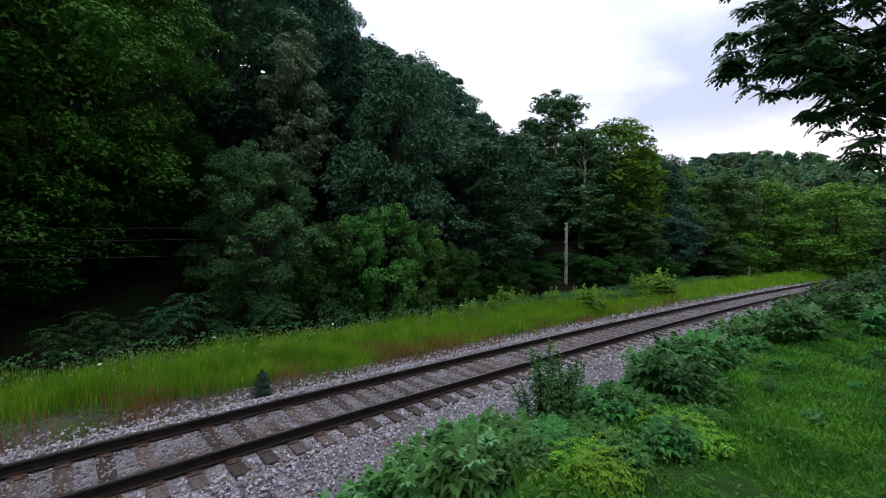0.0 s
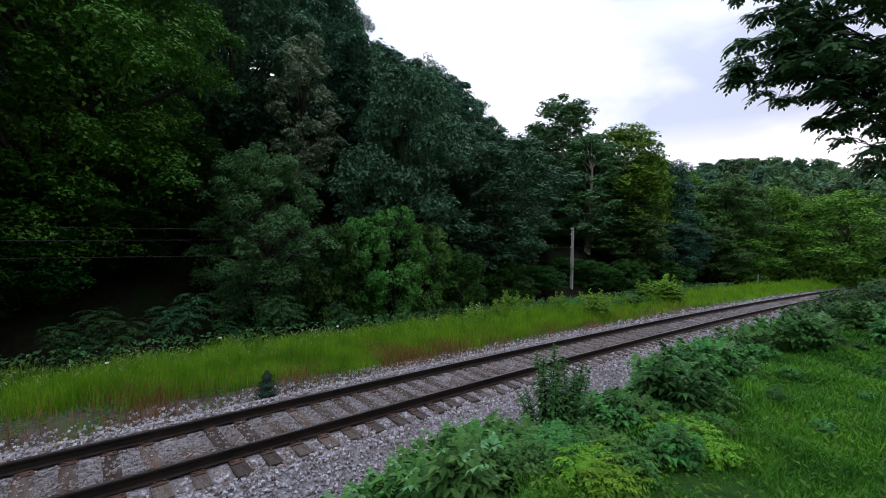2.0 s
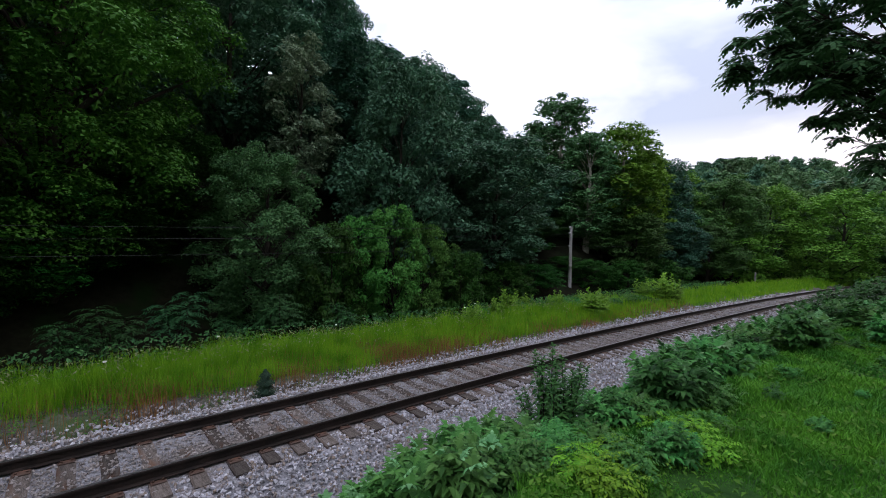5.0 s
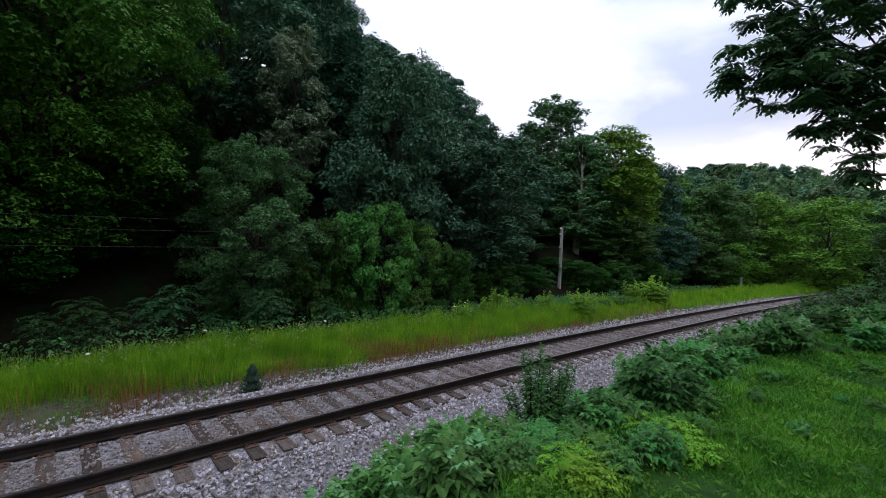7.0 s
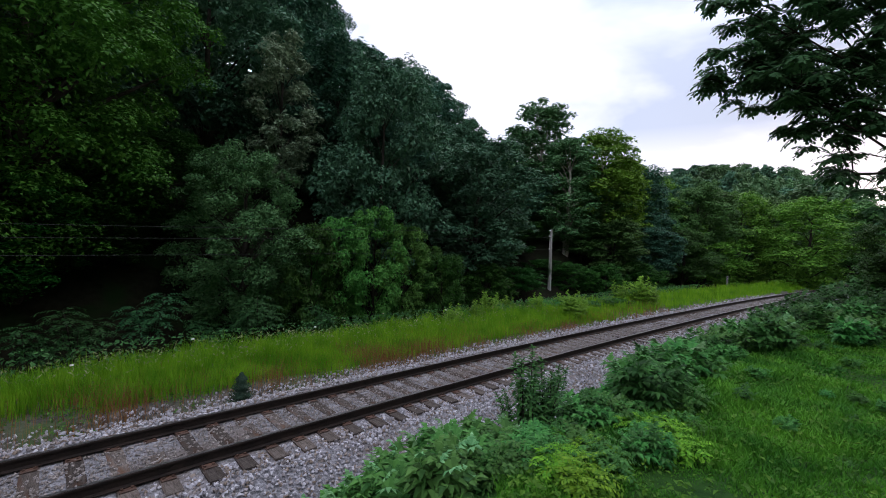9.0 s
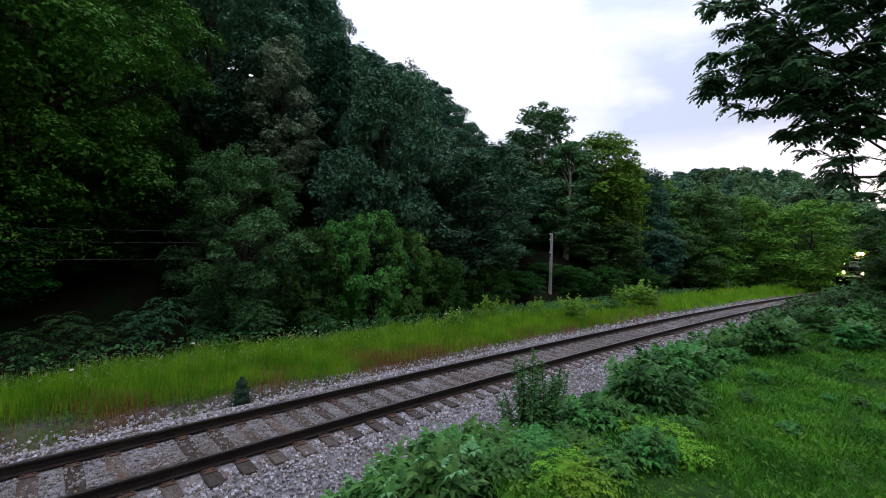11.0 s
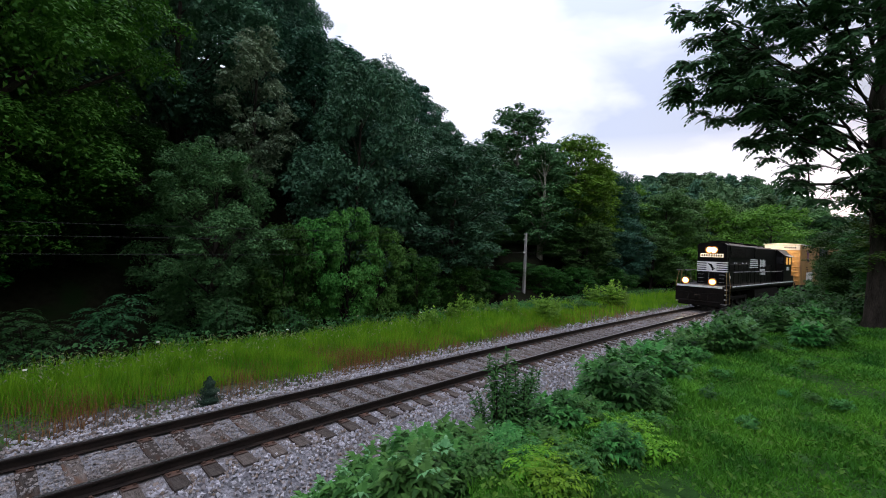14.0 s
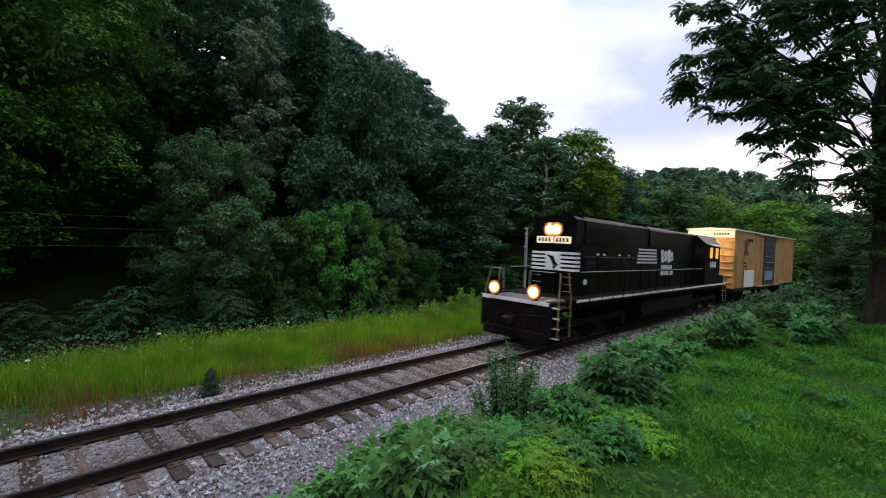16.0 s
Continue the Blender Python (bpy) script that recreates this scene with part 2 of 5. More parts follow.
M_BLACK = surface("black_locomotive_paint", (0.0022, 0.0022, 0.0026), (0.006, 0.0056, 0.0056), 1.2, 0.42, bump=0.05, stain=(0.008, 0.007, 0.006), stain_scale=0.8, shine=0.07)
# grey tone puts reflected sky and headlight sheen into the deck colour
M_DECK = surface("deck_plate_painted_sheen", (0.045, 0.042, 0.046), (0.11, 0.105, 0.115), 3.0, 0.5, 0.3, bump=0.2)
M_GRIME = surface("sooty_running_gear", (0.003, 0.0026, 0.0022), (0.011, 0.0085, 0.007), 4.0, 0.8, bump=0.3, shine=0.1)
M_WHITE = surface("white_marking_paint", (0.62, 0.62, 0.62), (0.80, 0.80, 0.80), 3.0, 0.5, bump=0.05)
M_GRAB = surface("yellow_grab_paint", (0.20, 0.13, 0.05), (0.32, 0.22, 0.09), 4.0, 0.55, bump=0.1)
M_RAILING = surface("pale_grey_handrail_paint", (0.16, 0.16, 0.16), (0.28, 0.28, 0.28), 3.0, 0.5, bump=0.05)
M_GLASS = surface("dark_cab_glass", (0.01, 0.01, 0.012), (0.02, 0.02, 0.022), 1.0, 0.06, bump=0.0)
M_BOX = surface("faded_yellow_boxcar_paint", (0.32, 0.165, 0.045), (0.44, 0.255, 0.085), 0.7, 0.6, bump=0.1, stain=(0.20, 0.10, 0.04), stain_scale=1.4, stretch=(1, 1, 0.35))
M_BOX_WHITE = surface("chalky_white_boxcar_paint", (0.60, 0.58, 0.54), (0.78, 0.76, 0.72), 1.0, 0.6, bump=0.1)
M_DOOR = surface("dark_blue_door_paint", (0.012, 0.018, 0.035), (0.03, 0.04, 0.065), 1.4, 0.5, bump=0.1, stain=(0.06, 0.04, 0.03))
M_LAMP = lit("headlight_glow", (1.0, 0.70, 0.34), 300.0)
# emitting disc stands in for the warm halo round each lamp
M_HALO = halo_glow()
M_BOARD = lit("lit_number_board", (1.0, 0.80, 0.55), 0.85)
# panes emit amber for sunset showing through the cab; no lamp is inside
M_CABGLOW = lit("cab_window_sunset_glow", (1.0, 0.50, 0.12), 0.75)
M_PURPLE = surface("purple_graffiti_paint", (0.10, 0.02, 0.08), (0.20, 0.05, 0.14), 3.0, 0.5, bump=0.0)


# ---- plan ----
T_AXIS = Vector((math.sin(HEAD), math.cos(HEAD), 0))
N_AXIS = Vector((-math.cos(HEAD), math.sin(HEAD), 0))
U_END = 170.0


def bend(u):
    """The track's offset from the straight line at u, and its slope there; straight on past the end of the curve."""
    c = max(min(u, U_END), -60.0)
    off = OFFSET - BEND * c * c / 2 - BEND_MORE * c ** 3 / 6
    slope = -BEND * c - BEND_MORE * c * c / 2
    return off + slope * (u - c), slope


def rail_z(u):
    c = max(min(u, U_END), 0.0)
    return RISE * c + RISE_MORE * c * c


def on_track(u, v=0.0, z=0.0):
    """A point at u along the track, v across it (far side positive), z over the rail tops."""
    off, slope = bend(u)
    n = math.sqrt(1 + slope * slope)
    p = T_AXIS * (u - v * slope / n) + N_AXIS * (off + v / n)
    return Vector((p.x, p.y, z + rail_z(u)))


def track_uv(x, y):
    u = x * T_AXIS.x + y * T_AXIS.y
    return u, x * N_AXIS.x + y * N_AXIS.y - bend(u)[0]


def spot(az, r):
    return r * math.sin(radians(az)), r * math.cos(radians(az))


def ease(a, b, x):
    k = min(max((x - a) / (b - a), 0.0), 1.0)
    return k * k * (3 - 2 * k)


def ground_z(x, y):
    u, v = track_uv(x, y)
    base = rail_z(u)
    if v >= 0:
        h = -0.85 + 0.35 * ease(2.4, 3.6, v) + 0.1 * ease(3.6, 5.5, v) - 0.55 * ease(6.0, 9.0, v)
        nose = 1 - ease(22, 78, u)
        h += (0.14 + 0.86 * nose) * 0.74 * max(v - 10, 0) * (1 - 0.45 * ease(30, 90, v)) * ease(8, 16, v)
    else:
        w = -v
        h = -0.85 + 0.15 * ease(2.0, 3.0, w) + 2.3 * ease(2.6, 6.6, w) * (1 - 0.55 * ease(16, 45, u))
    # unseen rise behind the standing point, added to block low sky light
    if v < -20:
        h += 0.62 * (min(-v, 75) - 20) * ease(20, 32, -v) * (1 - 0.6 * ease(10, 90, u))
    far_hill = 21 * math.exp(-(((x - 108) / 48) ** 2 + ((y - 165) / 55) ** 2))
    edge = ease(500, 1100, math.hypot(x, y))
    return (base + h) * (1 - edge) + far_hill + 0.05 * noise.noise((x * 0.5, y * 0.5, 0))


# ---- building helpers ----
def mesh_of(name, verts, faces, *mats, slots=None, smooth=False):
    me = bpy.data.meshes.new(name)
    me.from_pydata([tuple(v) for v in verts] if not isinstance(verts, np.ndarray) else verts.tolist(), [], faces if not isinstance(faces, np.ndarray) else faces.tolist())
    for m in mats:
        me.materials.append(m)
    if slots is not None:
        me.polygons.foreach_set("material_index", np.asarray(slots, dtype=np.int32))
    if smooth:
        me.polygons.foreach_set("use_smooth", np.ones(len(me.polygons), dtype=bool))
    me.update()
    return me


def laid(name, me, parent=None, label="", m=None):
    ob = new(name, me)
    ob.parent = parent
    if m is not None:
        ob.matrix_basis = m
    if label:
        tagged(ob, label)
    return ob


def part(name, bm, material, parent, label=""):
    me = bpy.data.meshes.new(name)
    bm.to_mesh(me)
    bm.free()
    me.materials.append(material)
    return laid(name, me, parent, label)


def thing(name, label, category, at=None, group="", kind=""):
    ob = new(name)
    if at is not None:
        ob.matrix_basis = at
    return tagged(ob, label, category, group, kind)


def add_box(bm, c, size, bevel=0.0, turn=None):
    """A box by its middle and its size."""
    m = Matrix.Translation(c) @ (turn or Matrix()) @ Matrix.Diagonal((*size, 1))
    made = bmesh.ops.create_cube(bm, size=1.0, matrix=m)["verts"]
    if bevel:
        edges = list({e for v in made for e in v.link_edges})
        bmesh.ops.bevel(bm, geom=edges, offset=bevel, segments=1, affect="EDGES")
    return bm


def box(c, size, bevel=0.0, turn=None):
    return add_box(bmesh.new(), c, size, bevel, turn)


def add_rod(bm, a, b, r, r2=None, sides=8):
    a, b = Vector(a), Vector(b)
    m = Matrix.Translation((a + b) / 2) @ (b - a).to_track_quat("Z", "Y").to_matrix().to_4x4()
    bmesh.ops.create_cone(bm, cap_ends=True, segments=sides, radius1=r, radius2=r if r2 is None else r2, depth=(b - a).length, matrix=m)
    return bm


def rods(points, r, sides=8):
    bm = bmesh.new()
    for a, b in zip(points, points[1:]):
        add_rod(bm, a, b, r, sides=sides)
    return bm


def prism(outline, x0, x1):
    """An outline in y, z drawn out along x."""
    bm = bmesh.new()
    a = [bm.verts.new((x0, y, z)) for y, z in outline]
    b = [bm.verts.new((x1, y, z)) for y, z in outline]
    n = len(outline)
    for i in range(n):
        bm.faces.new((a[i], a[(i + 1) % n], b[(i + 1) % n], b[i]))
    bm.faces.new(a[::-1])
    bm.faces.new(b)
    bmesh.ops.recalc_face_normals(bm, faces=bm.faces)
    return bm


def frames_from(normals, rng):
    """Two axes across each normal, turned at random."""
    n = normals / np.maximum(np.linalg.norm(normals, axis=1), 1e-6)[:, None]
    other = rng.normal(size=n.shape)
    a = np.cross(n, other)
    a /= np.maximum(np.linalg.norm(a, axis=1), 1e-6)[:, None]
    return n, a, np.cross(n, a)


def leaf_quads(centres, normals, size, rng, slim=0.55):
    """Folded pointed leaves, each of four corners."""
    n, a, b = frames_from(normals, rng)
    s = (size * rng.uniform(0.65, 1.35, len(n)))[:, None]
    fold = n * s * 0.16
    v = np.stack([centres - a * s * 0.5, centres + b * s * slim * 0.5 + fold, centres + a * s * 0.5 - n * s * 0.12, centres - b * s * slim * 0.5 + fold], 1)
    return v.reshape(-1, 3), np.arange(len(n) * 4).reshape(-1, 4)


def leaf_tris(centres, normals, size, rng, slim=0.92):
    """Pointed leaf sprays of three corners, for trees farther off."""
    n, a, b = frames_from(normals, rng)
    s = (size * rng.uniform(0.6, 1.4, len(n)))[:, None]
    v = np.stack([centres - a * s * 0.45 + b * s * slim * 0.4, centres - a * s * 0.3 - b * s * slim * 0.45, centres + a * s * 0.6 - n * s * 0.15], 1)
    return v.reshape(-1, 3), np.arange(len(n) * 3).reshape(-1, 3)


def ball(rng, n):
    p = rng.normal(size=(n, 3))
    return p / np.linalg.norm(p, axis=1)[:, None]


def crown_leaves(seed, lobes, count, size, flat=0.88, up=0.65, maker=leaf_quads, tufts=7):
    """Leaves on the upper skins of small tufts that crowd the lobes (x, y, z, r), and a few coarser ones inside."""
    rng = np.random.default_rng(seed)
    lobes = np.asarray(lobes)
    d = ball(rng, len(lobes) * tufts)
    d[:, 2] = np.abs(d[:, 2]) * 1.3 - 0.45
    host = np.repeat(np.arange(len(lobes)), tufts)
    tuft_c = lobes[host, :3] + d * (lobes[host, 3] * rng.uniform(0.55, 0.95, len(host)))[:, None] * np.array([1, 1, flat])
    tuft_r = lobes[host, 3] * rng.uniform(0.30, 0.62, len(host))
    inner = count // 9
    n = count - inner
    pick = rng.choice(len(tuft_r), n, p=tuft_r ** 2 / (tuft_r ** 2).sum())
    d = ball(rng, n)
    d[:, 2] = np.where(rng.random(n) < 0.86, np.abs(d[:, 2]), d[:, 2])
    c = tuft_c[pick] + d * (tuft_r[pick] * rng.uniform(0.72, 1.10, n))[:, None] * np.array([1, 1, flat])
    v, f = maker(c, d * 0.75 + np.array([0, 0, up]) + rng.normal(size=d.shape) * 0.32, size, rng)
    pick = rng.choice(len(lobes), inner)
    c = lobes[pick, :3] * np.array([0.9, 0.9, 1]) + rng.normal(size=(inner, 3)) * (lobes[pick, 3] * 0.3)[:, None]
    v2, f2 = maker(c, ball(rng, inner), size * 1.35, rng)
    return np.concatenate([v, v2]), np.concatenate([f, f2 + len(v)])


def branch_mesh(rng, limbs):
    """Tapered tubes along limbs: lists of (point, radius)."""
    verts, faces = [], []
    for limb in limbs:
        ring = []
        for i, (p, r) in enumerate(limb):
            q = limb[min(i + 1, len(limb) - 1)][0] - limb[max(i - 1, 0)][0]
            turn = Vector(q).to_track_quat("Z", "Y").to_matrix()
            k = 7 if r > 0.05 else 4
            ring.append((len(verts), k))
            for j in range(k):
                w = 2 * math.pi * j / k
                verts.append(Vector(p) + turn @ Vector((math.cos(w) * r, math.sin(w) * r, 0)))
        for (a, k), (b, k2) in zip(ring, ring[1:]):
            for j in range(k):
                faces.append((a + j, a + (j + 1) % k, b + ((j + 1) * k2 // k) % k2, b + (j * k2 // k) % k2) if k == k2 else (a + j, a + (j + 1) % k, b + (j * k2 // k) % k2))
    return verts, faces


def tree_shape(seed, height, radius, base, lobe_count, lobe_r, lean=0.0, top=1.0):
    """Lobes of a crown and the limbs that reach them."""
    rng = np.random.default_rng(seed)
    lobes, limbs = [], []
    trunk = []
    for i in range(9):
        k = i / 8
        trunk.append((Vector((lean * k * k + 0.12 * math.sin(3 * k + seed), 0.10 * math.sin(4 * k + 2 * seed), -0.3 + k * height * 0.86)), height * 0.021 * (1 - 0.86 * k) + 0.012))
    limbs.append(trunk)
    for i in range(lobe_count):
        k = (i + rng.random()) / lobe_count
        z = base + (height - base) * k
        wide = radius * max(math.sin(math.pi * (0.12 + 0.80 * k * top)) ** 0.7, 0.15) * rng.uniform(0.45, 1.0)
        w = i * 2.4 + rng.uniform(-0.5, 0.5)
        r = lobe_r * rng.uniform(0.6, 1.25)
        x, y = math.cos(w) * wide + lean * k, math.sin(w) * wide
        lobes.append((x, y, z - r * 0.3, r))
        if i % 2 == 0:
            at = trunk[min(int(max(z - wide * 0.6, 0.5) / (height * 0.86) * 8), 7)]
            mid = (at[0] + Vector((x, y, z))) / 2 + Vector((0, 0, 0.15 * wide))
            limbs.append([(at[0], at[1] * 0.45), (mid, at[1] * 0.28), (Vector((x, y, z)), 0.012)])
    return lobes, limbs


def build_tree(name, label, seed, height, radius, base, lobe_count, lobe_r, leaves, size, leaf_mat, bark, lean=0.0, top=1.0, category="tree", group="woodland trees", maker=leaf_tris):
    lobes, limbs = tree_shape(seed, height, radius, base, lobe_count, lobe_r, lean, top)
    root = thing(name, label, category, group=group)
    v, f = branch_mesh(None, limbs)
    laid("trunk", mesh_of("trunk", v, f, bark, smooth=True), root)
    v, f = crown_leaves(seed + 1, lobes, leaves, size, maker=maker)
    laid("crown", mesh_of("crown", v, f, leaf_mat), root)
    return root


def plant(proto, x, y, tall=1.0, wide=1.0, turn=None, sink=0.0, first=False):
    """A copy of a tree or shrub standing on the ground at x, y, stretched to its size."""
    z = ground_z(x, y) - sink
    m = Matrix.LocRotScale((x, y, z), Euler((0, 0, random.uniform(0, 6.28) if turn is None else turn)), (wide, wide, tall))
    if first:
        proto.matrix_basis = m
        return proto
    s = proto.scale
    return copy_thing(proto, m @ Matrix.Diagonal((1 / s.x, 1 / s.y, 1 / s.z, 1)))


# ---- ground, ballast, track ----
def build_ground():
    us = sorted({round(x, 2) for x in np.r_[np.arange(-14, 50, 1.0), np.arange(50, 200, 6.0), np.arange(-200, -14, 12.0), np.arange(200, 1500, 60.0), np.arange(-1500, -200, 80.0)]})
    vs = sorted({round(x, 2) for x in np.r_[np.arange(-14, 16, 0.6), np.arange(16, 120, 5.0), np.arange(-120, -14, 8.0), np.arange(120, 1500, 70.0), np.arange(-1500, -120, 70.0)]})
    verts = []
    for u in us:
        off = bend(u)[0]
        for v in vs:
            p = T_AXIS * u + N_AXIS * (off + v)
            verts.append((p.x, p.y, ground_z(p.x, p.y)))
    n = len(vs)
    faces = [(i * n + j, (i + 1) * n + j, (i + 1) * n + j + 1, i * n + j + 1) for i in range(len(us) - 1) for j in range(n - 1)]
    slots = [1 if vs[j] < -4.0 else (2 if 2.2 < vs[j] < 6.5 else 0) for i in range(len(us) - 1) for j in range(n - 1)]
    turf = surface("lawn_turf", (0.010, 0.034, 0.006), (0.026, 0.075, 0.012), 2.0, 0.95, bump=0.5, stain=(0.022, 0.05, 0.010), shine=0.1)
    verge = surface("verge_soil_and_gravel", (0.022, 0.02, 0.014), (0.12, 0.11, 0.095), 9.0, 0.95, bump=0.7, stain=(0.04, 0.07, 0.015), stain_scale=0.9)
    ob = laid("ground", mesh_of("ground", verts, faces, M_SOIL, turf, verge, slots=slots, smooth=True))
    tagged(ob, "grassy verge and wooded hillside ground", "ground", kind="structure")


def bed_z(v):
    """Height of the ballast over its cross section, from the rail tops."""
    a = abs(v)
    if a < 1.55:
        return -0.205 - (0.03 if a > 0.8 else 0.0)
    return -0.225 - (a - 1.55) * (0.40 if v < 0 else 0.34)


def build_ballast():
    vs = [-3.1, -2.8, -2.4, -2.0, -1.7, -1.5, -1.2, -0.8, -0.4, 0, 0.4, 0.8, 1.2, 1.5, 1.8, 2.2, 2.6, 3.0]
    us = [*np.arange(-20, 40, 0.5), *np.arange(40, 240, 3.0)]
    verts = [on_track(u, v, bed_z(v) + 0.03 * noise.noise((u * 1.5, v * 2, 3))) for u in us for v in vs]
    n = len(vs)
    faces = [(i * n + j, (i + 1) * n + j, (i + 1) * n + j + 1, i * n + j + 1) for i in range(len(us) - 1) for j in range(n - 1)]
    tagged(laid("ballast_bed", mesh_of("ballast_bed", verts, faces, M_BALLAST, smooth=True)), "grey crushed stone ballast under the track", "ballast", kind="structure")
    # loose stones, thick where the track passes the clearing
    rng = np.random.default_rng(5)
    shapes = []
    for s in range(12):
        pts = np.array([(1, 0, 0), (-1, 0, 0), (0, 1, 0), (0, -1, 0), (0, 0, 1), (0, 0, -1)]) * 0.6
        pts = pts * rng.uniform(0.7, 1.2, (6, 1)) + rng.normal(size=(6, 3)) * 0.12
        idx = np.array([(0, 2, 4), (2, 1, 4), (1, 3, 4), (3, 0, 4), (2, 0, 5), (1, 2, 5), (3, 1, 5), (0, 3, 5)])
        shapes.append((pts, idx))
    V, F, S, at = [], [], [], 0
    for u0, u1, count, size in ((-8, 9, 43000, 0.050), (9, 20, 20000, 0.060), (20, 48, 12000, 0.085)):
        for i in range(count):
            u, v = rng.uniform(u0, u1), rng.uniform(-3.0, 3.8)
            if abs(v) < 1.34 and abs((u / 0.49 + 0.5) % 1 - 0.5) < 0.27 and rng.random() < (0.48 if abs(v) < 0.66 else 0.95):
                continue
            if 0.62 < abs(v) < 0.86:
                continue
            if abs(v) < 0.62 and rng.random() < 0.15:
                continue
            if v > 1.5 and rng.random() < (v - 1.5) * 0.5:
                continue
            pts, idx = shapes[rng.integers(12)]
            k = size * rng.uniform(0.6, 1.35) * (0.75 if abs(v) < 0.62 else 1.0)
            turn = np.array(Euler(rng.uniform(0, 6.28, 3)).to_matrix())
            V.append(pts @ turn.T * k + np.array(on_track(u, v, max(bed_z(v), -0.52 if v > 2.4 else -9) + 0.012 + 0.3 * k * rng.random())))
            F.append(idx + at)
            S += [1 if abs(v) < 0.72 or rng.random() < 0.08 else 0] * len(idx)
            at += len(pts)
    dirty = surface("soiled_ballast", (0.11, 0.096, 0.088), (0.33, 0.30, 0.285), 9.0, 0.95, bump=0.5, fine=4.0, shine=0.2)
    m, n, l, b = shader("crushed_limestone")
    geo, ramp = n.new("ShaderNodeNewGeometry"), n.new("ShaderNodeValToRGB")
    els = ramp.color_ramp.elements
    els[0].color, els[1].color = (0.09, 0.088, 0.096, 1), (0.46, 0.455, 0.49, 1)
    e = els.new(0.5)
    e.color = (0.27, 0.265, 0.29, 1)
    e = els.new(0.12)
    e.color = (0.20, 0.155, 0.12, 1)
    l.new(geo.outputs["Random Per Island"], ramp.inputs["Fac"])
    l.new(ramp.outputs["Color"], b.inputs["Base Color"])
    b.inputs["Roughness"].default_value = 0.9
    ob = laid("ballast_stones", mesh_of("ballast_stones", np.concatenate(V), np.concatenate(F), m, dirty, slots=S))
    tagged(ob, "loose grey crushed limestone ballast stones", "ballast", kind="stuff")


def track_frame(u, v=0.0, z=0.0):
    """A pose on the track: x along it, y across it."""
    slope = bend(u)[1]
    return Matrix.Translation(on_track(u, v, z)) @ Matrix.Rotation(math.pi / 2 - HEAD + math.atan(slope), 4, "Z")


TIE_STEP = 0.49


def build_track():
    track = thing("railway_track", "single railway track with worn steel rails on weathered wooden ties", "railway track", kind="structure")
    profile = [(-0.07, -0.172), (0.07, -0.172), (0.07, -0.16), (0.012, -0.145), (0.009, -0.05), (0.036, -0.04), (0.037, -0.012), (0.030, -0.002), (-0.030, -0.002), (-0.037, -0.012), (-0.036, -0.04), (-0.009, -0.05), (-0.012, -0.145), (-0.07, -0.16)]
    us = [*np.arange(-25, 60, 1.0), *np.arange(60, 240, 3.0)]
    for side in (-0.7525, 0.7525):
        verts = [on_track(u, side + y, z) for u in us for y, z in profile]
        n = len(profile)
        faces = [(i * n + j, i * n + (j + 1) % n, (i + 1) * n + (j + 1) % n, (i + 1) * n + j) for i in range(len(us) - 1) for j in range(n)]
        slots = [1 if j in (7,) else 0 for i in range(len(us) - 1) for j in range(n)]
        laid("rail", mesh_of("rail", verts, faces, M_RAIL_SIDE, M_RAIL_TOP, slots=slots), track, "dark rusty rail with a worn bright head")
    rng = random.Random(3)
    ties = []
    for s in range(4):
        bm = bmesh.new()
        add_box(bm, (0, 0, -0.09), (0.225, 2.62, 0.17))
        bmesh.ops.subdivide_edges(bm, edges=[e for e in bm.edges if abs((e.verts[0].co - e.verts[1].co).y) > 1], cuts=5)
        for v in bm.verts:
            v.co += Vector((rng.uniform(-0.008, 0.008), rng.uniform(-0.012, 0.012), rng.uniform(-0.006, 0.006)))
        me = bpy.data.meshes.new("tie")
        bm.to_mesh(me)
        bm.free()
        me.materials.append(M_TIE)
        ties.append(me)
    bm = bmesh.new()
    add_box(bm, (0, 0, 0.008), (0.19, 0.36, 0.016), 0.004)
    for sx in (-0.06, 0.06):
        for sy in (-0.105, 0.105):
            add_box(bm, (sx, sy, 0.024), (0.032, 0.036, 0.02))
    plate = bpy.data.meshes.new("tie_plate")
    bm.to_mesh(plate)
    bm.free()
    plate.materials.append(M_RUST)
    for i in range(-20, 170):
        u = i * TIE_STEP
        m = track_frame(u, rng.uniform(-0.05, 0.05), -0.19 + rng.uniform(-0.012, 0.008)) @ Matrix.Rotation(rng.uniform(-0.03, 0.03), 4, "Z")
        tie = laid("tie", rng.choice(ties), track, m=m)
        if u < 30:
            for side in (-0.7525, 0.7525):
                laid("tie_plate", plate, tie, m=Matrix.Translation((0, side, -0.002)))


# ---- train ----
LOCO_HALF = 10.3


def run_u(t):
    """Where the leading end of the locomotive stands along the track."""
    if t < 12:
        return 53.35 + 10.88 * (12 - t)
    return 0.1138 * t * t - 13.613 * t + 200.32 + 0.02 * (t - 12) ** 2


def vehicle_pose(u_mid, bogies):
    a, b = on_track(u_mid - bogies), on_track(u_mid + bogies)
    x = (a - b).normalized()
    y = Vector((0, 0, 1)).cross(x).normalized()
    z = x.cross(y)
    m = Matrix((x, y, z)).transposed().to_4x4()
    m.translation = (a + b) / 2
    return m


